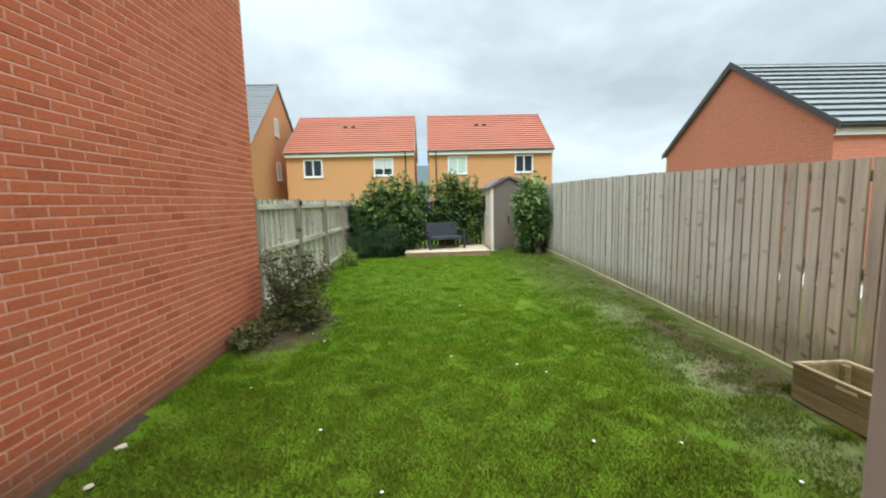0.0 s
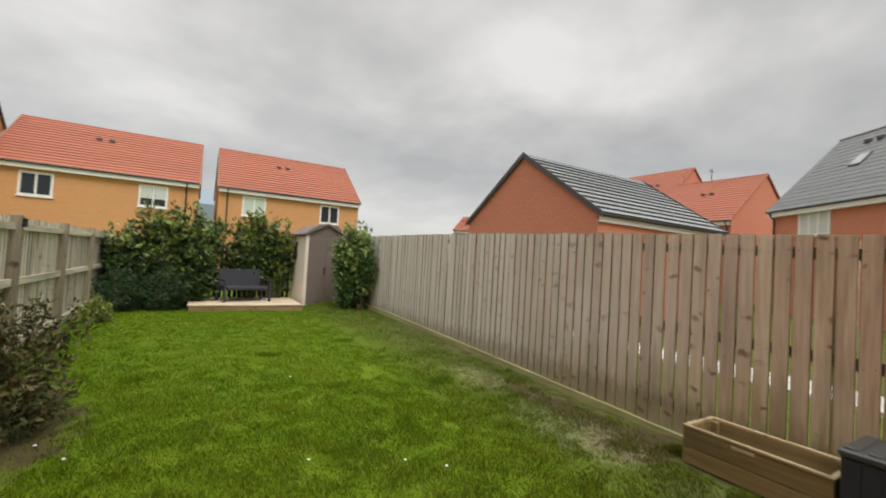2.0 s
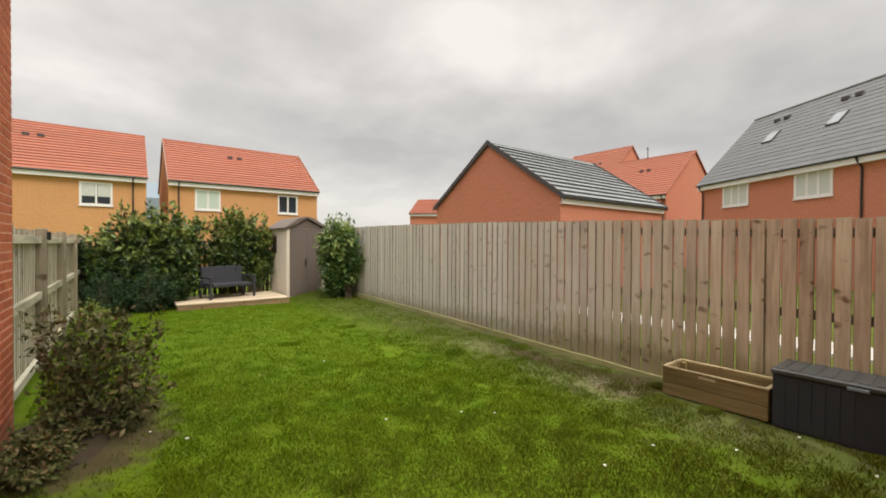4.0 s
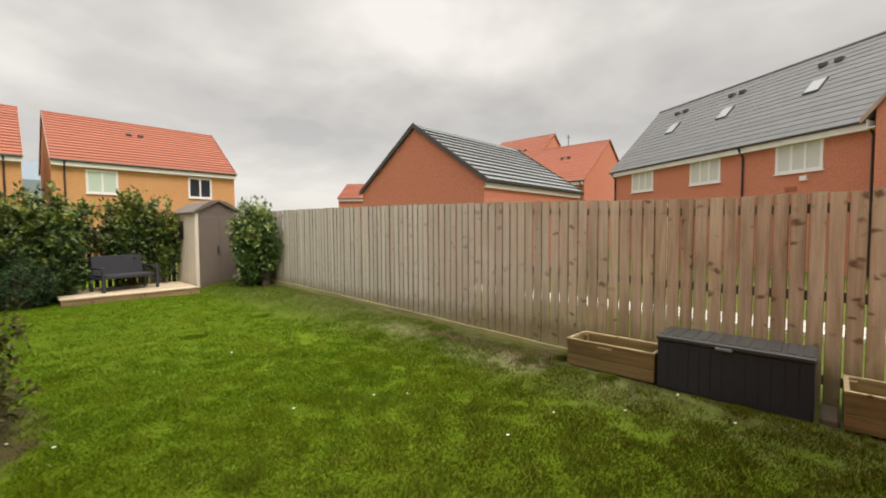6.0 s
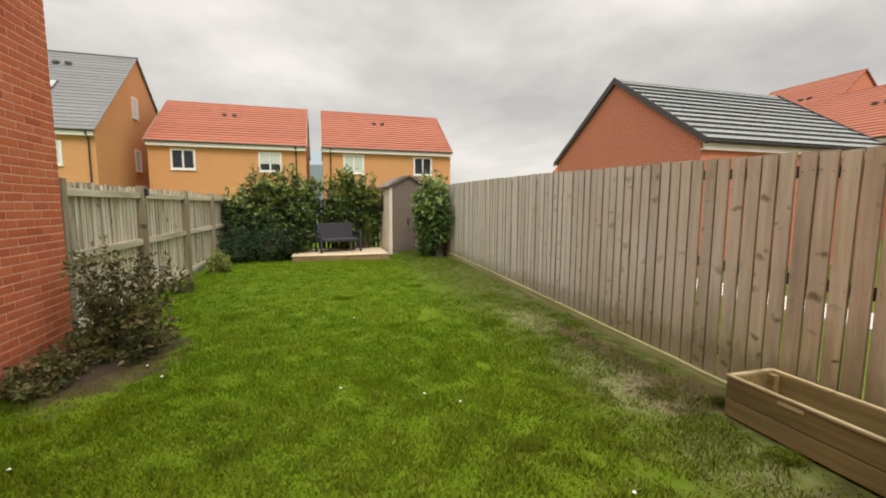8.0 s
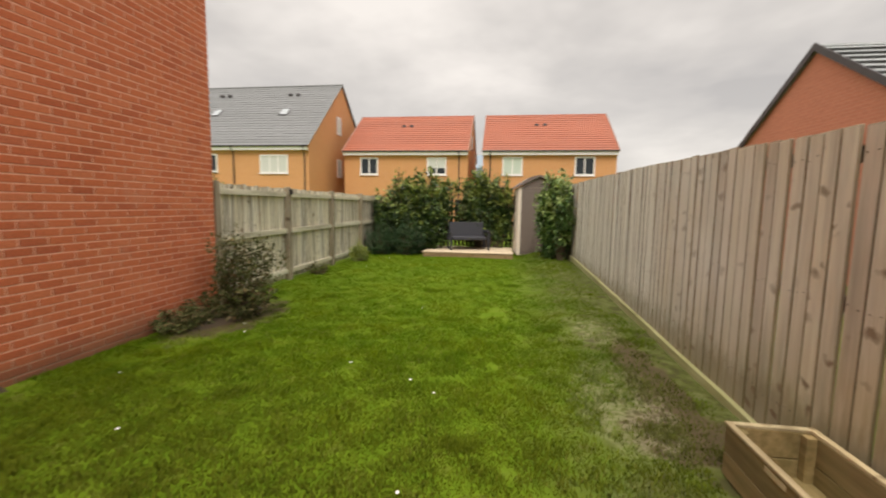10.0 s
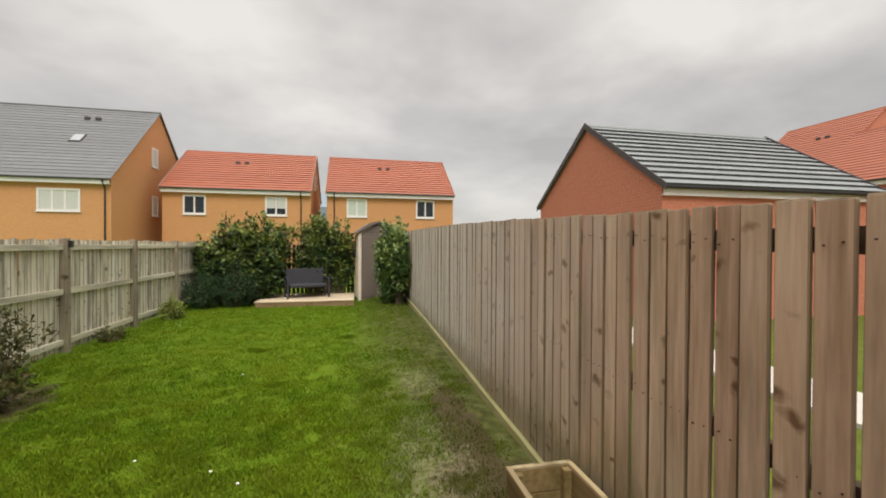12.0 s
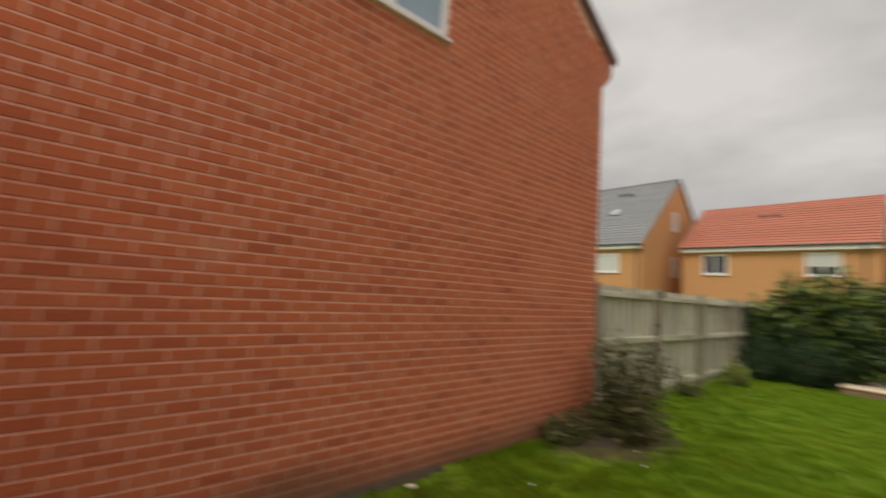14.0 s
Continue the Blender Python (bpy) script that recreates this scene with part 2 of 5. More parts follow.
def leaf_mat(name, stops, rough=0.5, fresh=None):
    k = Mat(name, rough)
    if rough > 0.5:
        k.dull(0.15)
    r = k.random()
    c = k.ramp(r, *stops)
    n = k.noise(1.6, 3, vec=k.world_co())
    c = k.mix(0.6, c, k.ramp(n, (0.3, (0.36, 0.36, 0.36)), (0.7, (0.62, 0.62, 0.62))), "OVERLAY")
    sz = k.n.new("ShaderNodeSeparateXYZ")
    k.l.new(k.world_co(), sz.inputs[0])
    # higher leaves lightened: fresh growth plus light painted on the clump tops
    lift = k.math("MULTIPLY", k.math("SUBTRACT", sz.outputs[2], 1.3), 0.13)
    lit_young = k.ramp(k.math("ADD", k.noise(3.4, 2, vec=k.world_co()), lift), (0.48, (0, 0, 0)), (0.60, (0.9, 0.9, 0.9)))
    c = k.mix(lit_young, c, k.mix(r, stops[-1][1], fresh or stops[-1][1]))
    # dark patches put the bush's inner shade into the leaf colour
    deep_shade = k.ramp(k.noise(2.7, 2, vec=k.world_co(), stretch=(1, 1, 1.3)), (0.36, (0.75, 0.75, 0.75)), (0.48, (0, 0, 0)))
    c = k.mix(deep_shade, c, tuple(v * 0.6 for v in stops[0][1]))
    return k.done(c)


def lawn_mat(name, blades):
    k = Mat(name, 0.9 if blades else 0.95)
    k.dull(0.12)
    w = k.world_co()
    sp = k.n.new("ShaderNodeSeparateXYZ")
    k.l.new(w, sp.inputs[0])
    n1 = k.noise(0.9, 4, vec=w)
    n2 = k.noise(5.0, 4, vec=w)
    worn = k.math("MULTIPLY", k.math("SUBTRACT", k.math("ADD", sp.outputs[0], k.math("MULTIPLY", n2, 1.6)), 2.3), 1.0, clamp=True)
    def spot(x, y, rx, ry):
        dx = k.math("DIVIDE", k.math("SUBTRACT", sp.outputs[0], x), rx)
        dy = k.math("DIVIDE", k.math("SUBTRACT", sp.outputs[1], y), ry)
        d = k.math("ADD", k.math("ADD", k.math("MULTIPLY", dx, dx), k.math("MULTIPLY", dy, dy)), k.math("MULTIPLY", k.math("SUBTRACT", n2, 0.5), 2.4))
        return k.math("MULTIPLY", k.math("SUBTRACT", 1.25, d), 1.8, clamp=True)
    bare = k.math("MAXIMUM", spot(2.66, 4.1, 0.20, 1.1), spot(2.62, 3.25, 0.40, 0.35))
    bare = k.math("MAXIMUM", bare, spot(-2.0, 5.35, 0.62, 0.95))
    straw = k.math("MAXIMUM", spot(2.50, 5.3, 0.26, 0.40), spot(2.32, 3.7, 0.32, 0.75))
    straw = k.math("MAXIMUM", straw, k.math("MULTIPLY", spot(2.2, 2.3, 0.25, 0.5), 0.5))
    fray = k.ramp(k.noise(15.0, 4, 0.7, vec=w), (0.44, (0, 0, 0)), (0.56, (1, 1, 1)))
    straw = k.math("MULTIPLY", straw, fray)
    if blades:
        r = k.random()
        c = k.ramp(r, (0.0, (0.072, 0.138, 0.002)), (0.45, (0.084, 0.158, 0.002)), (0.8, (0.110, 0.185, 0.004)), (0.93, (0.155, 0.205, 0.018)), (1.0, (0.23, 0.22, 0.07)))
        c = k.mix(k.math("MULTIPLY", k.ramp(n1, (0.42, (0, 0, 0)), (0.66, (1, 1, 1))), 0.45), c, (0.175, 0.195, 0.006))
        n3 = k.noise(2.3, 3, vec=w)
        c = k.mix(k.math("MULTIPLY", k.ramp(n3, (0.48, (0, 0, 0)), (0.7, (1, 1, 1))), 0.45), c, (0.058, 0.145, 0.003))
        n5 = k.noise(11.0, 3, vec=w)
        c = k.mix(0.2, c, k.ramp(n5, (0.35, (0.36, 0.36, 0.36)), (0.65, (0.60, 0.60, 0.60))), "OVERLAY")
        # near end of the lawn: olive moss with shade painted in
        near = k.math("MULTIPLY", k.math("SUBTRACT", 5.4, k.math("ADD", sp.outputs[1], k.math("MULTIPLY", n1, 2.2))), 0.45, clamp=True)
        moss_shade = k.mix(n2, (0.088, 0.110, 0.006), (0.155, 0.140, 0.02))
        c = k.mix(k.math("MULTIPLY", near, 0.7), c, moss_shade)
        c = k.mix(k.math("MULTIPLY", worn, 0.25), c, (0.10, 0.125, 0.025))
        c = k.mix(k.math("MULTIPLY", straw, 0.42), c, (0.27, 0.27, 0.14))
        c = k.mix(k.math("MULTIPLY", bare, 0.45), c, (0.10, 0.085, 0.035))
    else:
        c = k.ramp(n2, (0.3, (0.080, 0.145, 0.005)), (0.6, (0.11, 0.175, 0.008)), (0.78, (0.14, 0.14, 0.03)))
        mud = k.ramp(k.noise(7.0, 5, 0.65, vec=w), (0.40, (0.055, 0.042, 0.024)), (0.50, (0.08, 0.088, 0.026)), (0.68, (0.14, 0.14, 0.065)))
        c = k.mix(k.math("MULTIPLY", worn, 0.85), c, mud)
        c = k.mix(k.math("MULTIPLY", bare, 0.9), c, k.mix(n2, (0.05, 0.036, 0.02), (0.115, 0.085, 0.048)))
        c = k.mix(k.math("MULTIPLY", straw, 0.42), c, (0.27, 0.25, 0.16))
        beyond = k.math("MULTIPLY", k.math("SUBTRACT", sp.outputs[0], 3.15), 20.0, clamp=True)
        c = k.mix(beyond, c, k.ramp(n2, (0.3, (0.07, 0.10, 0.015)), (0.7, (0.14, 0.16, 0.03))))
        k.bump(n2, 0.6, 0.02)
    return k.done(c)


def glass_mat(name, tint=(0.028, 0.034, 0.042)):
    k = Mat(name, 0.08)
    k.b.inputs["Specular IOR Level"].default_value = 0.35
    return k.done(tint)


M_BRICK, M_MORTAR = brick_piece_mat(), mortar_mat()
M_BRICK_RED = brick_wall_mat("red_brickwork", (0.54, 0.195, 0.120), (0.50, 0.175, 0.105), (0.56, 0.245, 0.165))
M_BRICK_BUFF = brick_wall_mat("buff_brickwork", (0.60, 0.295, 0.125), (0.565, 0.27, 0.11), (0.58, 0.34, 0.18))
M_TILE_RED = tile_mat("red_roof_tile", (0.33, 0.098, 0.052), (0.41, 0.130, 0.07))
M_TILE_GREY = tile_mat("grey_roof_tile", (0.125, 0.13, 0.132), (0.185, 0.19, 0.192), 0.5)
M_TILE_SLATE = tile_mat("slate_grey_interlocking_tile", (0.21, 0.23, 0.23), (0.34, 0.365, 0.365), 0.4)
# tile noses painted dark for the shade line under each lap
M_TILE_NOSE = plain_mat("shaded_tile_edge", (0.088, 0.092, 0.092), 0.85, vary=0.25)
M_WHITE = plain_mat("white_upvc", (0.84, 0.81, 0.80), 0.35, vary=0.04)
M_BLACK = plain_mat("black_plastic", (0.025, 0.024, 0.026), 0.4)
M_DARKTRIM = plain_mat("dark_grey_verge", (0.07, 0.06, 0.065), 0.6)
M_GLASS = glass_mat("window_glass")
M_CEMENT = plain_mat("cement_verge", (0.42, 0.30, 0.25), 0.9)
M_POST = plain_mat("pale_grey_post_paint", (0.46, 0.43, 0.44), 0.6)
M_VERGE = plain_mat("red_brown_verge", (0.16, 0.07, 0.06), 0.6)
# pale blue base colour paints the sky's reflection on the gable panes
M_GLASS_GABLE = glass_mat("sky_reflection_window_glass", (0.34, 0.46, 0.56))
M_BLIND = plain_mat("pale_blind", (0.62, 0.63, 0.60), 0.7, vary=0.05)
M_CURTAIN = plain_mat("pale_green_blind", (0.55, 0.63, 0.55), 0.7, vary=0.05)
M_FENCE_R = timber_mat("weathered_pink_brown_timber", [(0.25, (0.41, 0.300, 0.198)), (0.5, (0.56, 0.440, 0.322)), (0.8, (0.72, 0.60, 0.465))], green=0.8, pale_along=(1.8, 5.6, (0.81, 0.79, 0.745)))
M_FENCE_L = timber_mat("weathered_green_grey_timber", [(0.25, (0.52, 0.475, 0.37)), (0.5, (0.73, 0.685, 0.56)), (0.8, (0.84, 0.80, 0.67))], green=0.12, mould=0.8)
M_RAIL_L = timber_mat("green_grey_rail_timber", [(0.25, (0.48, 0.445, 0.33)), (0.5, (0.65, 0.61, 0.48)), (0.8, (0.76, 0.72, 0.59))], knots=False, green=0.1, along="y")
# rails coloured dark to give the shade of the deep slots
M_RAIL_R = timber_mat("shaded_rail_timber", [(0.25, (0.10, 0.07, 0.05)), (0.8, (0.20, 0.15, 0.11))], knots=False, green=0.3, along="y")
M_POST_L = timber_mat("brown_grey_post_timber", [(0.25, (0.25, 0.21, 0.15)), (0.5, (0.38, 0.33, 0.25)), (0.8, (0.52, 0.46, 0.36))], green=0.15)
M_BOARD = timber_mat("mossy_edging_timber", [(0.25, (0.30, 0.28, 0.14)), (0.5, (0.44, 0.42, 0.23)), (0.8, (0.56, 0.54, 0.33))], knots=False, green=0.6, along="y")
M_EDGE = timber_mat("shaded_sawn_edge_timber", [(0.25, (0.18, 0.135, 0.09)), (0.8, (0.34, 0.27, 0.19))], knots=False, green=0.5)
M_BACK = timber_mat("dark_picket_timber", [(0.25, (0.035, 0.03, 0.028)), (0.8, (0.07, 0.06, 0.055))], knots=False, green=0.1)
M_PLANTER = timber_mat("brown_planter_timber", [(0.25, (0.15, 0.10, 0.048)), (0.5, (0.265, 0.185, 0.092)), (0.8, (0.37, 0.275, 0.15))], knots=False, green=0.35, along="y")
M_PLANTER_RIM = timber_mat("pale_planter_cap_timber", [(0.25, (0.34, 0.27, 0.15)), (0.8, (0.56, 0.47, 0.30))], green=0.0, along="y")
M_DECK = timber_mat("pale_deck_timber", [(0.25, (0.50, 0.40, 0.28)), (0.8, (0.72, 0.60, 0.45))], knots=False, green=0.0, along="x")
M_DECK_SIDE = timber_mat("brown_sleeper_timber", [(0.25, (0.30, 0.20, 0.11)), (0.8, (0.50, 0.36, 0.21))], green=0.0, along="x")
M_BOX = plain_mat("charcoal_resin", (0.034, 0.039, 0.053), 0.42, vary=0.2)
M_BOX_LID = plain_mat("grey_resin_lid", (0.058, 0.063, 0.062), 0.45, vary=0.35)
M_RATTAN = plain_mat("dark_grey_rattan", (0.035, 0.036, 0.045), 0.6, vary=0.3, scale=40)
M_SHED_WALL = plain_mat("beige_resin_panel", (0.78, 0.69, 0.58), 0.6, vary=0.08)
M_SHED_DOOR = plain_mat("taupe_resin_door", (0.17, 0.135, 0.115), 0.6, vary=0.08)
M_LAWN = lawn_mat("lawn_soil", False)
M_GRASS = lawn_mat("grass_blades", True)
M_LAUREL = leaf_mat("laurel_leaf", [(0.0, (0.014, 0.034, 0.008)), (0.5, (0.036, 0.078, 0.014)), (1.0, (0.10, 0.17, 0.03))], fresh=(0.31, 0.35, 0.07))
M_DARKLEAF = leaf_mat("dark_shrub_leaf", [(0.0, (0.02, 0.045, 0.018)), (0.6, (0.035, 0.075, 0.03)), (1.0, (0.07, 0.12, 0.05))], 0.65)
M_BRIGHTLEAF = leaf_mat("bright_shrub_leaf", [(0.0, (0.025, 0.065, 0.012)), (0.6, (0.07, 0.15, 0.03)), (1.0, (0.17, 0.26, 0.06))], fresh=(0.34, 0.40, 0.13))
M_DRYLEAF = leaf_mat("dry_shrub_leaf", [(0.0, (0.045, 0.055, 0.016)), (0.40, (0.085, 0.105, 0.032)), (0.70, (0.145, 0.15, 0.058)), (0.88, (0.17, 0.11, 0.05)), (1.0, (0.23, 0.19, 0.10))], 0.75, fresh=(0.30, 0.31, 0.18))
M_YELLOWLEAF = leaf_mat("yellow_green_leaf", [(0.0, (0.13, 0.19, 0.03)), (1.0, (0.38, 0.42, 0.09))])
M_TWIG = plain_mat("twig_bark", (0.14, 0.10, 0.07), 0.9, vary=0.3)
M_SOIL = plain_mat("bare_soil", (0.052, 0.036, 0.019), 0.95, vary=0.3, scale=10, bump=0.8)
M_PAVE = plain_mat("pale_concrete", (0.55, 0.52, 0.46), 0.85, vary=0.08)
M_PETAL = plain_mat("pale_petal", (0.80, 0.78, 0.72), 0.8)
M_STONE = plain_mat("pale_stone", (0.62, 0.52, 0.42), 0.85)
M_STONE_DARK = plain_mat("damp_brown_stone", (0.14, 0.115, 0.08), 0.85, vary=0.3, bump=0.5)
M_PAVE_TAN = plain_mat("tan_paving", (0.36, 0.25, 0.14), 0.85, vary=0.2)
M_RUST = plain_mat("rusty_nail", (0.045, 0.03, 0.022), 0.7)
M_FARWALL = plain_mat("distant_blue_grey_render", (0.24, 0.30, 0.35), 0.8, vary=0.04)


# ---- building helpers ----
def box(bm, x0, x1, y0, y1, z0, z1, bev=0.0):
    vs = [bm.verts.new((x, y, z)) for x in (x0, x1) for y in (y0, y1) for z in (z0, z1)]
    fs = []
    for f in ((0, 1, 3, 2), (4, 6, 7, 5), (0, 4, 5, 1), (2, 3, 7, 6), (0, 2, 6, 4), (1, 5, 7, 3)):
        fs.append(bm.faces.new([vs[i] for i in f]))
    if bev:
        es = {e for f in fs for e in f.edges}
        bmesh.ops.bevel(bm, geom=list(es), offset=bev, segments=1, affect="EDGES")
    return vs


def prism(bm, outline, axis, a, b):
    """A solid of that outline, [(u, z), ...], drawn out along x or y from a to b."""
    def P(u, z, t):
        return (t, u, z) if axis == "x" else (u, t, z)
    A = [bm.verts.new(P(u, z, a)) for u, z in outline]
    B = [bm.verts.new(P(u, z, b)) for u, z in outline]
    bm.faces.new(A)
    bm.faces.new(B[::-1])
    n = len(outline)
    for i in range(n):
        j = (i + 1) % n
        bm.faces.new((A[j], A[i], B[i], B[j]))


def to_mesh(bm, name, mat, smooth=False):
    bmesh.ops.recalc_face_normals(bm, faces=bm.faces)
    me = bpy.data.meshes.new(name)
    bm.to_mesh(me)
    bm.free()
    me.materials.append(mat)
    if smooth:
        me.polygons.foreach_set("use_smooth", [True] * len(me.polygons))
    return me


def thing(name, at=(0, 0, 0), turn=0.0, label="", category="", group="", kind=""):
    ob = new(name)
    ob.matrix_world = pose(*at, 0, 0, turn)
    ob.empty_display_size = 0.2
    return tagged(ob, label, category, group, kind)


def part(name, bm, mat, parent=None, label="", kind="", smooth=False, at=None):
    me = bm if isinstance(bm, bpy.types.Mesh) else to_mesh(bm, name, mat, smooth)
    ob = new(name, me)
    if parent is not None:
        ob.parent = parent
    if at is not None:
        ob.matrix_basis = at
    return tagged(ob, label, kind=kind)


def solid(name, mat, *boxes, parent=None, label="", category="", kind="", bev=0.0, at=None):
    bm = bmesh.new()
    for b in boxes:
        box(bm, *b, bev=bev)
    ob = part(name, bm, mat, parent, label, kind, at=at)
    if category:
        ob["category"] = category
    return ob


def tube(bm, pts, r0, r1=None, sides=6):
    """A tapered tube through the points."""
    r1 = r0 if r1 is None else r1
    rings = []
    n = len(pts)
    for i, p in enumerate(pts):
        p = Vector(p)
        d = Vector(pts[min(i + 1, n - 1)]) - Vector(pts[max(i - 1, 0)])
        q = d.to_track_quat("Z", "Y")
        r = r0 + (r1 - r0) * i / max(1, n - 1)
        rings.append([bm.verts.new(p + q @ Vector((math.cos(a) * r, math.sin(a) * r, 0))) for a in (2 * math.pi * k / sides for k in range(sides))])
    for a, b in zip(rings, rings[1:]):
        for k in range(sides):
            bm.faces.new((a[k], a[(k + 1) % sides], b[(k + 1) % sides], b[k]))
    bm.faces.new(rings[0][::-1])
    bm.faces.new(rings[-1])


def smooth(a, b, v):
    t = np.clip((v - a) / (b - a), 0, 1)
    return t * t * (3 - 2 * t)


def ground_z(x, y):
    """Height of the lawn: a low bank along the right fence, a slight fall to the house wall."""
    x, y = np.asarray(x, float), np.asarray(y, float)
    z = smooth(1.7, 2.6, x) * (0.055 + smooth(3.5, 9.5, y) * 0.115) * (1 - smooth(3.2, 4.5, x))
    z = z - smooth(-1.2, -2.4, x) * 0.06 * (1 - smooth(4.5, 7.5, y))
    z = z + 0.012 * np.sin(x * 2.1 + 1.3 * np.sin(y * 1.1)) * np.sin(y * 1.7 + 0.6)
    return z


# ---- ground ----
xs = np.unique(np.concatenate([[-1500, -400, -120, -50, -25, -12, -7, -4], np.arange(-3, 4.01, 0.2), [5, 7, 10, 16, 30, 60, 150, 400, 1500]]))
ys = np.unique(np.concatenate([[-1500, -400, -100, -30, -10, -4], np.arange(-1, 14.61, 0.2), [16, 20, 30, 50, 100, 300, 1500]]))
gx, gy = np.meshgrid(xs, ys, indexing="ij")
inside = (gx > -3.1) & (gx < 4.1) & (gy > -1.1) & (gy < 14.7)
gz = np.where(inside, ground_z(gx, gy), -0.02)
gv = np.stack([gx, gy, gz], -1).reshape(-1, 3)
nx, ny = len(xs), len(ys)
gf = [(i * ny + j, (i + 1) * ny + j, (i + 1) * ny + j + 1, i * ny + j + 1) for i in range(nx - 1) for j in range(ny - 1)]
gme = bpy.data.meshes.new("ground")
gme.from_pydata(gv.tolist(), [], gf)
gme.materials.append(M_LAWN)
ground = new("ground", gme)
tagged(ground, "trodden lawn soil under short green grass", "ground", kind="structure")

solid("pavement", M_PAVE, (6.3, 7.3, -12, 7.9, -0.1, 0.03), label="pale concrete pavement beyond the slatted fence", category="pavement", kind="structure")

# ---- the brick gable wall beside the lawn ----
WX, WY0, WY1, WEAVE = -2.48, -3.3, 5.78, 4.98
APEX_Y, APEX_Z = 1.24, 7.74
gable = [(WY0, -0.35), (WY1, -0.35), (WY1, WEAVE), (APEX_Y, APEX_Z), (WY0, WEAVE)]
WIN = (1.75, 2.97, 3.81, 5.0)        # window: y from, y to, z from, z to


def gable_top(y):
    return WEAVE + (APEX_Z - WEAVE) * (1 - abs(y - APEX_Y) / (WY1 - APEX_Y))


bm = bmesh.new()
wy0, wy1, wz0, wz1 = WIN
prism(bm, [(WY0, -0.35), (wy0, -0.35), (wy0, gable_top(wy0)), (APEX_Y, APEX_Z), (WY0, WEAVE)] if APEX_Y < wy0 else gable, "x", WX - 0.3, WX)
prism(bm, [(wy0, -0.35), (wy1, -0.35), (wy1, wz0), (wy0, wz0)], "x", WX - 0.3, WX)
prism(bm, [(wy0, wz1), (wy1, wz1), (wy1, gable_top(wy1)), (wy0, gable_top(wy0))], "x", WX - 0.3, WX)
prism(bm, [(wy1, -0.35), (WY1, -0.35), (WY1, WEAVE), (wy1, gable_top(wy1))], "x", WX - 0.3, WX)
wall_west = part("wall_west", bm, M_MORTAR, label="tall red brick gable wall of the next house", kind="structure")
wall_west["category"] = "wall"
# the rest of that house: back wall and far side, roof
solid("wall_north_of_house", M_BRICK_RED, (-11.5, WX - 0.302, WY1 - 0.3, WY1, -0.35, WEAVE), label="red brick rear wall of the next house", category="wall", kind="structure")
sl = (APEX_Z - WEAVE) / (WY1 - APEX_Y)
KY, KZ = WY1 + 0.27, 4.86      # foot of the verge, on a brick kneeler
vs_ = (APEX_Z + 0.12 - KZ) / (KY - APEX_Y)
bm = bmesh.new()
prism(bm, [(APEX_Y, APEX_Z + 0.13), (KY, KZ + 0.01), (KY, KZ + 0.07), (APEX_Y, APEX_Z + 0.19)], "x", -11.6, WX + 0.03)
prism(bm, [(APEX_Y, APEX_Z + 0.13), (2 * APEX_Y - KY, KZ + 0.01), (2 * APEX_Y - KY, KZ + 0.07), (APEX_Y, APEX_Z + 0.19)], "x", -11.6, WX + 0.03)
roof = part("roof", bm, M_TILE_GREY, label="grey tiled pitched roof of the next house", kind="structure")
roof["category"] = "roof"
bm = bmesh.new()
for s in (1, -1):
    e = APEX_Y + s * (KY + 0.02 - APEX_Y)
    prism(bm, [(APEX_Y, APEX_Z + 0.09), (e, KZ - 0.04), (e, KZ + 0.085), (APEX_Y, APEX_Z + 0.215)], "x", WX + 0.031, WX + 0.055)
tr = part("trim_verge", bm, M_VERGE, label="dark red-brown verge trim along the gable", kind="structure")
tr["category"] = "trim"
bm = bmesh.new()
prism(bm, [(WY1 + 0.001, 4.42), (WY1 + 0.10, 4.50), (WY1 + 0.24, 4.66), (WY1 + 0.24, 4.86), (WY1 + 0.001, 5.0)], "x", WX - 0.3, WX + 0.004)
tr = part("trim_kneeler", bm, M_BRICK_RED, label="red brick kneeler under the eaves corner", kind="structure")
tr["category"] = "trim"

# window high in the gable wall
win = thing("window_gable", (WX, 0, 0), 0, "white framed upstairs window in the brick gable wall", "window", kind="structure")
bm = bmesh.new()
for b in ((-0.09, 0.0, wy0, wy0 + 0.06, wz0, wz1), (-0.09, 0.0, wy1 - 0.06, wy1, wz0, wz1), (-0.09, 0.0, wy0 + 0.06, wy1 - 0.06, wz0, wz0 + 0.06), (-0.09, 0.0, wy0 + 0.06, wy1 - 0.06, wz1 - 0.06, wz1), (-0.09, 0.0, (wy0 + wy1) / 2 - 0.035, (wy0 + wy1) / 2 + 0.035, wz0 + 0.06, wz1 - 0.06)):
    box(bm, *b)
part("window_frame", bm, M_WHITE, win, "white plastic frame")
for a, b in ((wy0 + 0.06, (wy0 + wy1) / 2 - 0.035), ((wy0 + wy1) / 2 + 0.035, wy1 - 0.06)):
    solid("pane", M_GLASS_GABLE, (-0.06, -0.045, a, b, wz0 + 0.06, wz1 - 0.06), parent=win)
solid("window_sill", M_WHITE, (-0.09, 0.045, wy0 - 0.03, wy1 + 0.03, wz0 - 0.035, wz0 - 0.002), parent=win, label="white projecting sill")

# ---- the house assumed behind the walk, with its open garden door ----
# unseen wall; its height is set by the shade it throws
hs = solid("wall_south", M_BRICK_RED, (-2.2, -0.85, -0.08, 0.22, -0.3, 2.5), (0.34, 2.5, -0.08, 0.22, -0.3, 2.5), (-0.85, 0.34, -0.08, 0.22, 2.12, 2.5), label="assumed red brick rear wall of the house, out of view", category="wall", kind="structure")
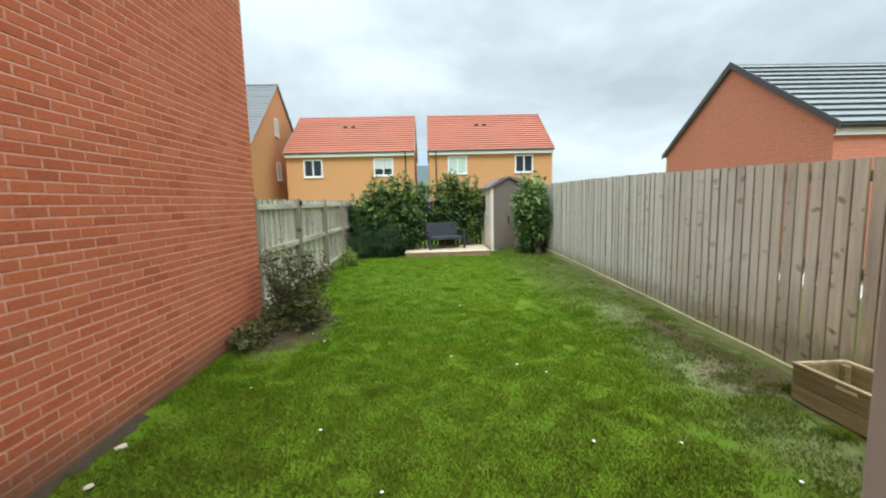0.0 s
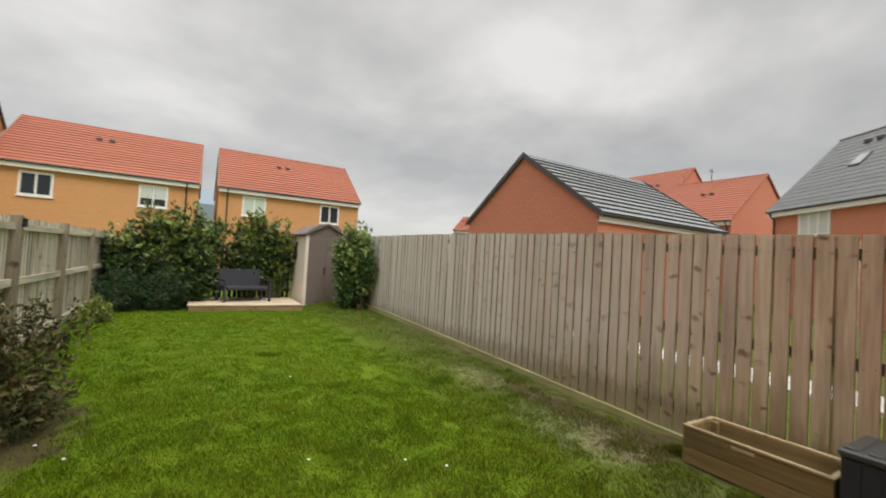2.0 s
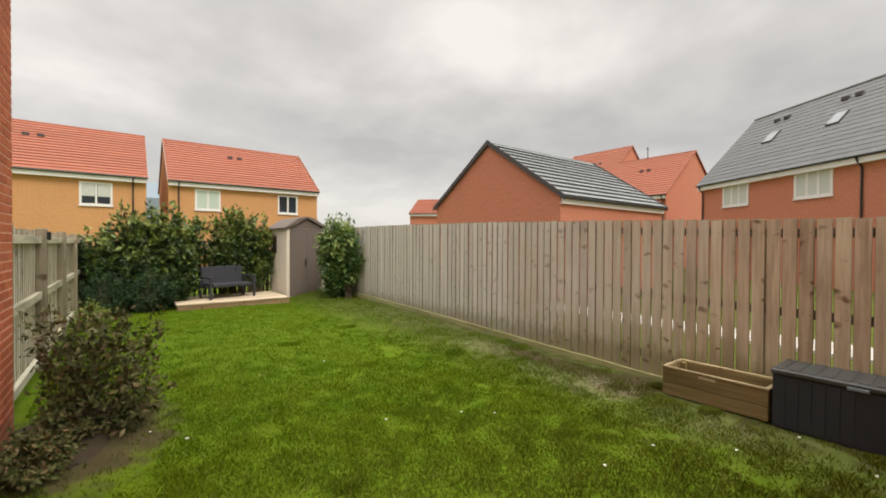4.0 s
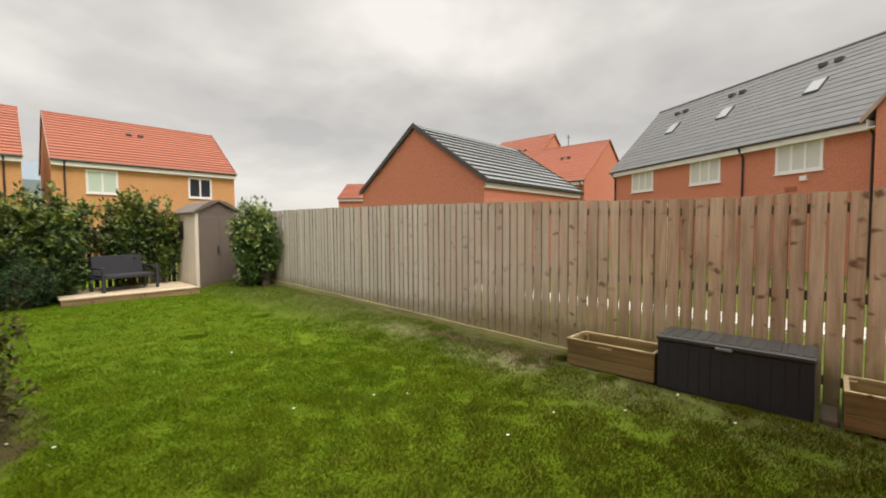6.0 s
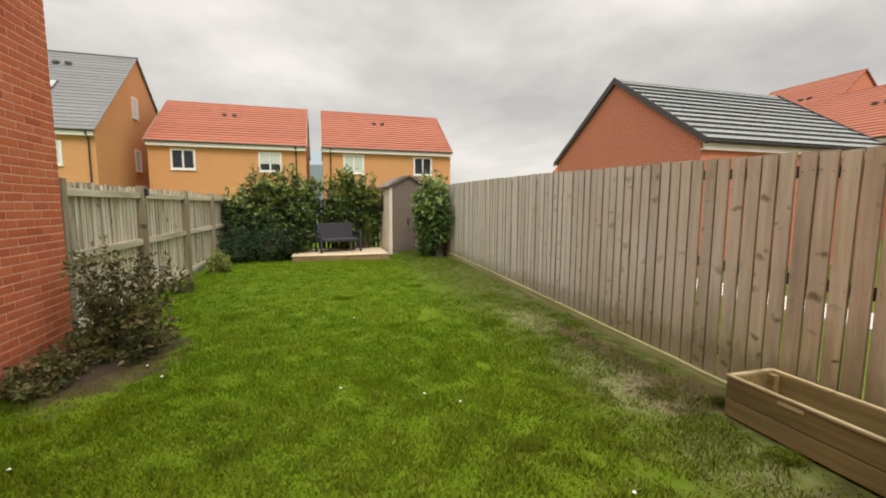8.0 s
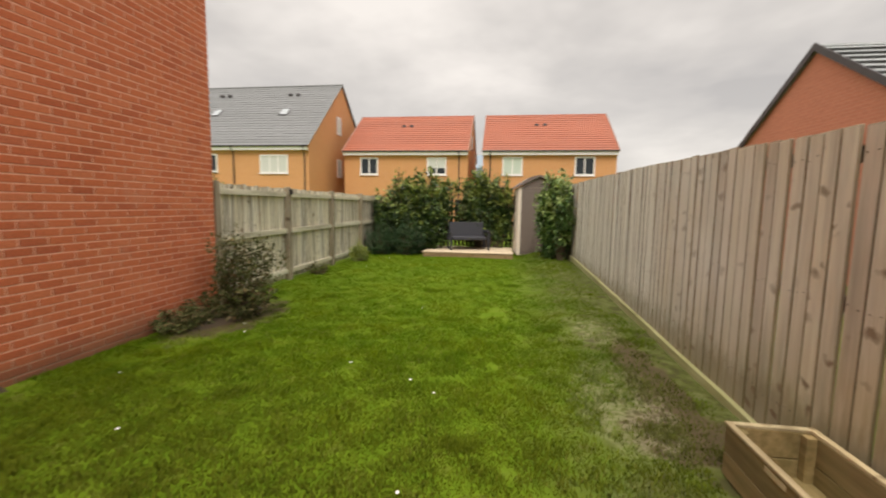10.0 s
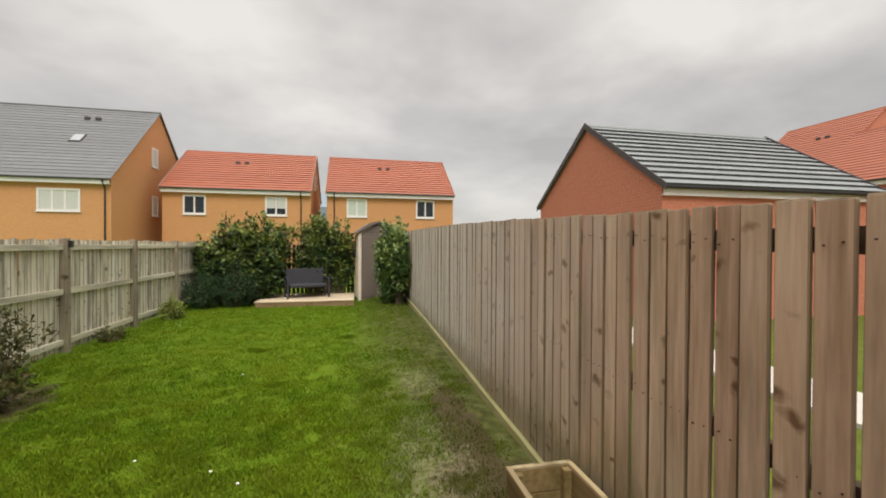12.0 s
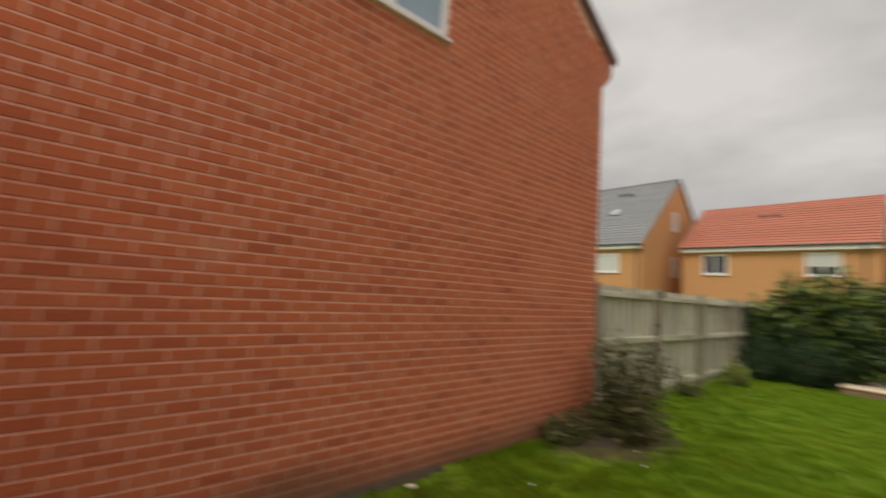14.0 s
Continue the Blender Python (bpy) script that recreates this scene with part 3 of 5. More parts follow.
gp = thing("gate_post", (0.296, 0.245, -0.01), 0, "smooth pale grey post beside the garden door", "post")
bm = bmesh.new()
box(bm, 0, 0.07, 0, 0.07, 0, 2.05, 0.006)
part("post", bm, M_POST, gp)
bm = bmesh.new()
box(bm, -0.004, 0.074, -0.004, 0.074, 2.051, 2.07, 0.004)
part("cap", bm, M_POST, gp, "flat post cap")

# ---- houses ----
def window(parent, x0, x1, z0, z1, lights=2, blinds=(), y=0.0, face=-1, axis="y"):
    """A white casement window on a wall at y (or x, when axis is x), looking to face."""
    def B(a, b, d0, d1, c, d):
        lo, hi = sorted((y + face * d0, y + face * d1))
        return (a, b, lo, hi, c, d) if axis == "y" else (lo, hi, a, b, c, d)
    bm = bmesh.new()
    f = 0.095
    box(bm, *B(x0, x0 + f, -0.02, 0.035, z0, z1))
    box(bm, *B(x1 - f, x1, -0.02, 0.035, z0, z1))
    box(bm, *B(x0 + f, x1 - f, -0.02, 0.035, z0, z0 + f))
    box(bm, *B(x0 + f, x1 - f, -0.02, 0.035, z1 - f, z1))
    w = (x1 - x0 - 2 * f) / lights
    for i in range(1, lights):
        c = x0 + f + w * i
        box(bm, *B(c - 0.04, c + 0.04, -0.02, 0.035, z0 + f, z1 - f))
    fr = part("window_frame", bm, M_WHITE, parent, "white plastic window frame")
    for i in range(lights):
        a, b = x0 + f + w * i + (0.04 if i else 0), x0 + f + w * (i + 1) - (0.04 if i < lights - 1 else 0)
        solid("pane", M_GLASS if i not in blinds else M_CURTAIN if blinds and len(blinds) == lights and lights == 2 else M_BLIND, B(a, b, -0.01, 0.012, z0 + f, z1 - f), parent=fr)
    solid("window_sill", M_WHITE, B(x0 - 0.04, x1 + 0.04, -0.01, 0.07, z0 - 0.045, z0 - 0.002), parent=parent)


def roof_courses(parent, w, y_e, z_e, y_r, z_r, x0, mat, gauge, over, label, name="roof_slope", thick=0.035, separate=False, nose=None):
    """A slope of tile courses, each lapping the one below it."""
    L = math.hypot(y_r - y_e, z_r - z_e)
    n = max(1, round(L / gauge))
    u = Vector((0, y_r - y_e, z_r - z_e)) / L
    v = Vector((0, -u.z, u.y)) if u.y > 0 else Vector((0, u.z, -u.y))
    bm = bmesh.new()
    for i in range(n):
        a, b = Vector((0, y_e, z_e)) + u * (L * i / n), Vector((0, y_e, z_e)) + u * (L * (i + 1) / n)
        pts = [a + v * 0.0, b + v * 0.0, b + v * (thick * 0.45), a + v * (thick * 1.5)]
        prism(bm, [(p.y, p.z) for p in pts], "x", x0 - over, x0 + w + over)
        if separate and n > 1:
            ob = part("tile_course", bm, mat, parent)
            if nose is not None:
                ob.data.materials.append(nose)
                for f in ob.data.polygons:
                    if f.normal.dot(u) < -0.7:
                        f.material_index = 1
            bm = bmesh.new()
    if separate and n > 1:
        bm.free()
    else:
        part(name, bm, mat, parent, label)


def roof_vent(parent, x, y, z, slope, mat):
    for dx in (-0.32, 0.22):
        bm = bmesh.new()
        box(bm, x + dx - 0.13, x + dx + 0.13, y - 0.12, y + 0.12, z - 0.05, z + 0.13, 0.02)
        part("roof_vent", bm, mat, parent, "dark roof vent")


def house(name, at, turn, w, d, eave, ridge, wall, tile, label, windows=(), gauge=0.3, vents=(), skylights=(), pipes=(), over=0.12, group="", extra_gable=(), verge=None, ridge_y=None, separate=True, ov=0.28, thick=0.035, board=0.25, nose=None):
    h = thing(name, at, turn, label, "house", group)
    ry = d / 2 if ridge_y is None else ridge_y
    bm = bmesh.new()
    prism(bm, [(0, -0.3), (d, -0.3), (d, eave - 0.02), (ry, ridge - 0.06), (0, eave - 0.02)], "x", 0, w)
    part("wall", bm, wall, h, "brick walls")
    s = (ridge - eave) / ry
    roof_courses(h, w, -ov, eave - ov * s, ry, ridge, 0, tile, gauge, over, "tiled front roof slope", thick=thick, separate=separate, nose=nose)
    roof_courses(h, w, d + ov, eave - ov * (ridge - eave) / (d - ry), ry, ridge, 0, tile, 99, over, "tiled back roof slope")
    bm = bmesh.new()
    tube(bm, [(-over, ry, ridge + 0.02), (w + over, ry, ridge + 0.02)], 0.06)
    part("ridge_tiles", bm, tile, h, "half-round ridge tiles")
    solid("fascia", M_WHITE, (-0.02, w + 0.02, -ov + 0.06, -ov + 0.085, eave - ov * s - board, eave - ov * s - 0.005), parent=h, label="white fascia board")
    solid("soffit", M_WHITE, (-0.02, w + 0.02, -ov + 0.086, -0.002, eave - ov * s - board, eave - ov * s - board + 0.025), parent=h)
    bm = bmesh.new()
    tube(bm, [(-0.05, -ov - 0.0, eave - ov * s - 0.01), (w + 0.05, -ov - 0.0, eave - ov * s - 0.01)], 0.045, sides=8)
    part("gutter", bm, M_BLACK, h, "black plastic gutter")
    if verge is not None:
        for xa in (-over - 0.03, w + over + 0.002):
            bm = bmesh.new()
            prism(bm, [(-ov - 0.05, eave - (ov + 0.05) * s - 0.06), (ry, ridge - 0.06), (ry, ridge + 0.12), (-ov - 0.05, eave - (ov + 0.05) * s + 0.10)], "x", xa, xa + 0.028)
            prism(bm, [(d + ov, eave - ov * s - 0.06), (ry, ridge - 0.06), (ry, ridge + 0.12), (d + ov, eave - ov * s + 0.10)], "x", xa, xa + 0.028)
            part("verge_board", bm, verge, h, "dark verge trim")
    for px in pipes:
        bm = bmesh.new()
        z1 = eave - ov * s - 0.07
        tube(bm, [(px, -ov, z1 + 0.02), (px, -ov + 0.02, z1 - 0.08), (px, -0.05, z1 - 0.32), (px, -0.05, 0)], 0.036, sides=8)
        part("downpipe", bm, M_BLACK, h, "dark plastic downpipe")
    for wd in windows:
        window(h, *wd)
    for g in extra_gable:
        window(h, *g)
    for vx, fr in vents:
        roof_vent(h, vx, ry * fr, eave + (ridge - eave) * fr, s, M_DARKTRIM)
    for vx, fr in skylights:
        y, z = ry * fr, eave + (ridge - eave) * fr
        u = Vector((0, ry, ridge - eave)).normalized()
        n = Vector((0, -u.z, u.y))
        m = Matrix((( 1, 0, 0, vx), (0, u.y, n.y, y), (0, u.z, n.z, z), (0, 0, 0, 1)))
        k = solid("roof_window", M_DARKTRIM, (-0.28, 0.28, -0.38, 0.38, 0.0, 0.07), parent=h, label="roof window with a dark frame", bev=0.01, at=m)
        solid("pane", M_GLASS_SKY, (-0.235, 0.235, -0.33, 0.33, 0.072, 0.080), parent=k)
    return h


# pale tint puts the mirrored sky into the roof panes
M_GLASS_SKY = glass_mat("roof_window_glass", (0.40, 0.43, 0.45))

house("house", (-9.0, 27.0, 0), 0, 8.1, 7.6, 5.05, 7.75, M_BRICK_BUFF, M_TILE_RED, "buff brick house with a red tiled roof and one open curtain",
      windows=((1.07, 2.28, 3.36, 4.48, 2, ()), (5.5, 6.75, 3.36, 4.48, 2, ())), vents=((3.7, 0.66),), pipes=(7.55,), verge=M_CEMENT, over=0.04, group="houses behind the garden", extra_gable=((2.6, 3.3, 5.3, 6.2, 1, (), 8.1, 1, "x"),))
for o_ in [o for o in bpy.data.objects if o.name.startswith("house")]:
    for xa, xb in ((5.60, 6.07), (6.18, 6.65)):
        solid("curtain", M_BLIND, (xa, xb, -0.020, -0.014, 3.80, 4.38), parent=o_, label="pale half-lowered blind")
house("house", (0.05, 27.05, 0), 0, 8.0, 7.6, 5.05, 7.75, M_BRICK_BUFF, M_TILE_RED, "buff brick house with a red tiled roof and pale green blinds",
      windows=((1.2, 2.45, 3.38, 4.52, 2, (0, 1)), (5.55, 6.75, 3.38, 4.52, 2, ())), vents=((3.7, 0.66),), pipes=(0.45,), verge=M_CEMENT, over=0.04, group="houses behind the garden")
house("house", (-28.0, 23.95, 0), 0, 18.0, 10.2, 5.05, 9.62, M_BRICK_BUFF, M_TILE_GREY, "buff brick terrace with a dark grey roof and roof windows",
      windows=((14.9, 16.7, 3.2, 4.3, 3, (0, 1, 2)), (11.13, 12.13, 3.25, 4.35, 2, (0,)), (6.0, 7.8, 3.2, 4.3, 3, (0, 1, 2))), vents=((15.1, 0.81), (10.0, 0.81), (6.2, 0.81)), skylights=((15.2, 0.49), (10.4, 0.49), (6.5, 0.49)),
      pipes=(13.2, 17.75), thick=0.016, group="grey roofed terraces", extra_gable=((4.2, 4.95, 6.2, 7.35, 1, (0,), 18.0, 1, "x"), (4.2, 4.95, 3.3, 4.5, 1, (0,), 18.0, 1, "x")))
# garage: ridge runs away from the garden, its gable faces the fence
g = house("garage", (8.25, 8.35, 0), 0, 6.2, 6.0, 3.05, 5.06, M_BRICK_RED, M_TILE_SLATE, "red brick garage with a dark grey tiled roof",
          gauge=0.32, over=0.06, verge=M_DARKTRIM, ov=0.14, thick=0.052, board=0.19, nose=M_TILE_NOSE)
g["category"] = "garage"
# terrace beyond the fence, turned from the garden's axes
# every pane pale: blinds, and sky reflections painted in the same colour
house("house", (23.0, 10.2, 0), 238.5, 12.3, 6.4, 5.05, 8.45, M_BRICK_RED, M_TILE_GREY, "red brick terrace with a dark grey roof and roof windows",
      windows=((1.5, 3.05, 3.5, 4.6, 3, (0, 1, 2)), (5.3, 6.85, 3.5, 4.6, 3, (0, 1, 2)), (9.1, 10.65, 3.5, 4.6, 3, (0, 1, 2))), vents=((2.2, 0.81), (5.4, 0.81), (9.2, 0.81)  ),
      skylights=((2.5, 0.52), (5.55, 0.52), (9.25, 0.52)), pipes=(0.15, 7.85, 11.98), thick=0.014, group="grey roofed terraces")
end_house = house("house", (21.56, -3.64, 0), 148.5, 7.0, 7.0, 4.95, 8.8, M_BRICK_RED, M_TILE_GREY, "red brick house with its gable towards the garden", group="grey roofed terraces", verge=M_CEMENT, over=0.05)
for o_ in [o for o in bpy.data.objects if o.name.startswith("house") and o.get("label", "").startswith("red brick terrace")]:
    solid("alarm_box", M_WHITE, (9.98, 10.2, -0.10, 0.0, 3.18, 3.34), parent=o_)
    solid("air_brick", M_TILE_RED, (9.45, 9.85, -0.03, 0.0, 2.85, 3.0), parent=o_)
bm = bmesh.new()
box(bm, 6.02, 6.20, -0.12, 0.0, 4.72, 4.84, 0.02)
box(bm, 6.26, 6.36, -0.16, 0.0, 4.66, 4.76, 0.02)
part("security_lamp", bm, M_WHITE, end_house, "white plastic security lamp and sensor")
# red roofed houses beyond the garage
house("house", (25.9, 18.95, 0), -90, 5.6, 8.4, 5.05, 8.2, M_BRICK_RED, M_TILE_RED, "red brick house with an orange-red tiled roof and a flue",
      vents=((3.0, 0.6),), pipes=(5.4,), group="red roofed houses beyond the garage")
fl = thing("flue_mast", (30.0, 16.6, 8.1), 0, "thin dark mast on an orange-red tiled roof", "mast")
bm = bmesh.new()
tube(bm, [(0, 0, 0), (0, 0, 1.0)], 0.03)
part("pole", bm, M_DARKTRIM, fl)
solid("cross_arm", M_DARKTRIM, (-0.25, 0.25, -0.02, 0.02, 0.8, 0.84), parent=fl)
house("house", (29.4, 25.6, 0), -90, 5.8, 8.4, 6.6, 10.25, M_BRICK_RED, M_TILE_RED, "red brick house with an orange-red tiled roof, partly hidden",
      vents=((3.6, 0.6),), group="red roofed houses beyond the garage")
house("house", (22.7, 38.7, 0), -47, 9.0, 8.4, 4.95, 6.75, M_BRICK_RED, M_TILE_RED, "distant red brick house with a red tiled roof",
      group="red roofed houses beyond the garage")
far = thing("distant_house", (-3.4, 62, 0), 0, "distant pale blue-grey house seen between two roofs", "house")
bm = bmesh.new()
prism(bm, [(0, 0), (8, 0), (8, 7.0), (4, 9.3), (0, 7.0)], "x", 0, 9)
part("wall", bm, M_FARWALL, far)
pole = thing("street_lamp", (11.3, 52, 0), 0, "slim grey street lamp beyond the roofs", "street lamp")
bm = bmesh.new()
tube(bm, [(0, 0, 0), (0, 0, 5.0), (-0.1, 0, 5.4)], 0.07, 0.05)
part("pole", bm, M_FARWALL, pole)
solid("lantern", M_FARWALL, (-0.75, -0.1, -0.1, 0.1, 5.35, 5.5), parent=pole)


# ---- right fence: upright pales on the garden's side, rails behind, an edging board below ----
FX = 3.08


def fence_top(y):
    return float(np.interp(y, (0.5, 1.6, 2.5, 4.0, 6.0, 8.0, 10.5), (1.82, 1.81, 1.835, 1.893, 1.948, 1.985, 2.01)))


def base_z(y):
    return float(np.interp(y, (2.6, 3.4, 4.3, 5.7, 7.5, 10.0), (0.085, 0.108, 0.135, 0.178, 0.23, 0.29)))


PALE_MESHES = []
for k in range(6):
    rr = random.Random(k)
    bm = bmesh.new()
    w = 0.1062 + rr.uniform(-0.0018, 0.0018)
    box(bm, 0, 0.019, -w / 2, w / 2, 0, 1.0, 0.004)
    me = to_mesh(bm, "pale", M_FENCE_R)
    me.materials.append(M_EDGE)      # sawn edges coloured darker to draw the shade in the gaps
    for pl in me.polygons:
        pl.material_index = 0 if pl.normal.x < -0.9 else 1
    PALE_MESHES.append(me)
fence_r = thing("fence", (0, 0, 0), 0, "weathered timber fence of upright pales on a mossy edging board", "fence")
rng = random.Random(5)
i = 0
for i in range(120):
    y = 0.838 + 0.119 * (i - 8) + 0.0595 + rng.uniform(-0.0012, 0.0012)
    bt = base_z(y) + rng.uniform(-0.012, 0.012) - (0.03 if y > 3 else 0.02)
    tp = fence_top(y) + rng.uniform(-0.008, 0.006)
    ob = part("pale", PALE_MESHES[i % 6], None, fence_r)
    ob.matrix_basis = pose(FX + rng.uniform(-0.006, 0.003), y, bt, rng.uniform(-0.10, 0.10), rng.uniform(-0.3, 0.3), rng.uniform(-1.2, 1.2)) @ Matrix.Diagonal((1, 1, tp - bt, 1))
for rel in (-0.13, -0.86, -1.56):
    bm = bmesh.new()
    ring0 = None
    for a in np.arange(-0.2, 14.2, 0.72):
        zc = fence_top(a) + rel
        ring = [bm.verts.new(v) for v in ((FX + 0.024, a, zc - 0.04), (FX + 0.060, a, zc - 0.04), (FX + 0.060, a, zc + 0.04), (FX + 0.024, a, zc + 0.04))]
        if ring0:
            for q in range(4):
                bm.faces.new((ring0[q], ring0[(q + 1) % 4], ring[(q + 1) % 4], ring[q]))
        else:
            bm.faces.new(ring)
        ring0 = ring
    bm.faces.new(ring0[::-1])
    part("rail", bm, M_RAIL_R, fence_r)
for py in (-0.1, 2.12, 4.0, 5.82, 7.65, 10.12, 12.1, 14.05):
    solid("post", M_FENCE_R, (FX + 0.084, FX + 0.17, py - 0.05, py + 0.05, -0.3, fence_top(py) - 0.03), parent=fence_r)
cuts = [2.95, 5.80, 7.9, 10.12, 14.05]
for a0, b0 in zip(cuts, cuts[1:]):
    bm = bmesh.new()
    ring0 = None
    for a in np.linspace(a0 + 0.006, b0 - 0.006, 8):
        zb = base_z(a) - 0.008 + rng.uniform(-0.004, 0.004)
        ring = [bm.verts.new(v) for v in ((FX - 0.045, a, zb - 0.2), (FX - 0.004, a, zb - 0.2), (FX - 0.004, a, zb), (FX - 0.045, a, zb))]
        if ring0:
            for q in range(4):
                bm.faces.new((ring0[q], ring0[(q + 1) % 4], ring[(q + 1) % 4], ring[q]))
        else:
            bm.faces.new(ring)
        ring0 = ring
    bm.faces.new(ring0[::-1])
    part("edging_board", bm, M_BOARD, fence_r, "mossy pale edging board")

bm = bmesh.new()
for ob in [o for o in fence_r.children if o.name.startswith("pale")]:
    px, py = ob.matrix_basis.translation.x, ob.matrix_basis.translation.y
    if py > 5.5:
        continue
    for rel in (-0.13, -0.86, -1.56):
        for dy in (-0.028, 0.03):
            yy, zz = py + dy + rng.uniform(-0.006, 0.006), fence_top(py) + rel + rng.uniform(-0.018, 0.018)
            box(bm, px - 0.0025, px + 0.004, yy - 0.0024, yy + 0.0024, zz - 0.0024, zz + 0.0024)
part("nail_heads", bm, M_RUST, fence_r, "rusty dark nail heads", "stuff")

# ---- left fence: posts and three rails on the garden's side, pales behind ----
LX = -2.60
fence_l = thing("fence", (0, 0, 0), 0, "greenish weathered timber fence with posts, rails and pales", "fence")
posts = [5.9, 7.87, 9.87, 11.82, 13.7]
for p in posts:
    bm = bmesh.new()
    box(bm, LX, LX + 0.10, p - 0.05, p + 0.05, -0.2, 1.74, 0.006)
    part("post", bm, M_POST_L, fence_l)
for a, b in zip(posts, posts[1:]):
    for zc, h in ((1.60, 0.042), (0.93, 0.045), (0.17, 0.045)):
        bm = bmesh.new()
        box(bm, LX + 0.012, LX + 0.06, a + 0.052, b - 0.052, zc - h, zc + h, 0.004)
        part("rail", bm, M_RAIL_L, fence_l)
L_PALES = []
for k in range(4):
    bm = bmesh.new()
    box(bm, -0.012, 0, -0.0562, 0.0562, 0, 1.0, 0.002)
    me = to_mesh(bm, "pale", M_FENCE_L)
    # edges in the darker post timber stand for shade between boards
    me.materials.append(M_POST_L)
    for pl in me.polygons:
        pl.material_index = 0 if abs(pl.normal.x) > 0.9 else 1
    L_PALES.append(me)
y = 5.85
while y < 13.9:
    y += 0.113 + rng.uniform(-0.003, 0.004)
    bt = 0.03 + rng.uniform(-0.01, 0.01)
    ob = part("pale", L_PALES[i % 4], None, fence_l)
    i += 1
    ob.matrix_basis = pose(LX + 0.001, y, bt, rng.uniform(-0.3, 0.3), 0, 3.5 + rng.uniform(-1.5, 1.5)) @ Matrix.Diagonal((1, 1, 1.715 + rng.uniform(-0.012, 0.012) - bt, 1))

solid("post_lamp", M_BLACK, (LX + 0.101, LX + 0.135, 7.85, 7.92, 1.60, 1.70), parent=fence_l, label="small black lamp on the post")

# ---- back fence of dark pickets ----
fence_b = thing("fence", (0, 0, 0), 0, "dark picket fence behind the seat and shed", "fence")
bm = bmesh.new()
box(bm, -0.045, 0.045, 0, 0.018, 0, 1.62, 0.002)
pick = to_mesh(bm, "picket", M_BACK)
x = -2.55
while x < 3.05:
    ob = part("picket", pick, None, fence_b)
    ob.matrix_basis = pose(x, 14.1, 0.0 + rng.uniform(0, 0.03), 0, rng.uniform(-0.4, 0.4), 0)
    x += 0.128 + rng.uniform(-0.004, 0.004)
for zc in (0.35, 1.35):
    solid("rail", M_BACK, (-2.6, 3.06, 14.12, 14.16, zc - 0.035, zc + 0.035), parent=fence_b)


# ---- planters and storage box along the fence ----
def planter(at, turn, L, W, H, label):
    p = thing("planter", at, turn, label, "planter", "timber planters")
    for a, b, nm in ((0, 0.028, "front_board"), (W - 0.028, W, "back_board")):
        for z0, z1 in ((0.02, H * 0.5 - 0.003), (H * 0.5 + 0.003, H)):
            bm = bmesh.new()
            box(bm, a, b, 0.0, L, z0, z1, 0.003)
            part("board", bm, M_PLANTER, p)
    for a, b in ((0.0, 0.028), (L - 0.028, L)):
        for z0, z1 in ((0.02, H * 0.5 - 0.003), (H * 0.5 + 0.003, H)):
            bm = bmesh.new()
            box(bm, 0.030, W - 0.030, a, b, z0, z1, 0.003)
            part("end_board", bm, M_PLANTER, p)
    for cx in (0.03, W - 0.075):
        for cy in (0.03, L - 0.075):
            solid("corner_post", M_PLANTER, (cx, cx + 0.045, cy, cy + 0.045, 0.0, H - 0.004), parent=p)
    bm = bmesh.new()
    r = 0.027
    box(bm, -0.006, r, -0.006, L + 0.006, H + 0.001, H + 0.019, 0.003)
    box(bm, W - r, W + 0.006, -0.006, L + 0.006, H + 0.001, H + 0.019, 0.003)
    box(bm, r + 0.001, W - r - 0.001, -0.006, r, H + 0.001, H + 0.019, 0.003)
    box(bm, r + 0.001, W - r - 0.001, L - r, L + 0.006, H + 0.001, H + 0.019, 0.003)
    part("rim", bm, M_PLANTER_RIM, p, "paler cap strips round the rim")
    solid("floor_board", M_PLANTER, (0.03, W - 0.03, 0.03, L - 0.03, 0.03, 0.05), parent=p)
    solid("scrape", M_PLANTER_RIM, (-0.004, 0.0, L * 0.46, L * 0.62, H - 0.035, H - 0.012), parent=p, label="pale scrape on the rim")
    return p


planter((2.61, 1.99, 0.050), 0, 0.875, 0.41, 0.285, "empty brown timber trough planter between lawn and fence")
planter((2.56, -0.22, 0.055), 0, 0.93, 0.44, 0.285, "empty brown timber trough planter beyond the storage box")

sb = thing("storage_box", (2.57, 0.86, 0.06), 0, "charcoal plastic storage box with a ribbed grey lid beside a planter", "storage box")
BL, BW, BH = 1.11, 0.445, 0.49
bm = bmesh.new()
box(bm, 0.012, BW - 0.01, 0.012, BL - 0.012, 0.0, BH - 0.05, 0.006)
part("body", bm, M_BOX, sb, "charcoal plastic tub")
bm = bmesh.new()
box(bm, 0.0, BW, 0.0, BL, BH - 0.048, BH, 0.012)
lid = part("lid", bm, M_BOX_LID, sb, "grey ribbed plastic lid")
for k in range(11):
    yy = 0.05 + k * (BL - 0.1) / 10
    bm = bmesh.new()
    box(bm, 0.03, BW - 0.03, yy - 0.034, yy + 0.034, BH + 0.0005, BH + 0.009, 0.004)
    part("lid_rib", bm, M_BOX_LID, lid)
for k in range(13):
    yy = 0.06 + k * (BL - 0.12) / 12
    if abs(yy - BL / 2) < 0.04:
        continue
    bm = bmesh.new()
    box(bm, 0.0095, 0.0118, yy - 0.040, yy + 0.040, 0.02, BH - 0.06, 0.002)
    part("front_panel", bm, M_BOX, sb)
bm = bmesh.new()
box(bm, -0.006, 0.0, BL / 2 - 0.03, BL / 2 + 0.09, BH - 0.055, BH - 0.03, 0.003)
part("handle", bm, M_FARWALL, sb, "pale worn handle")

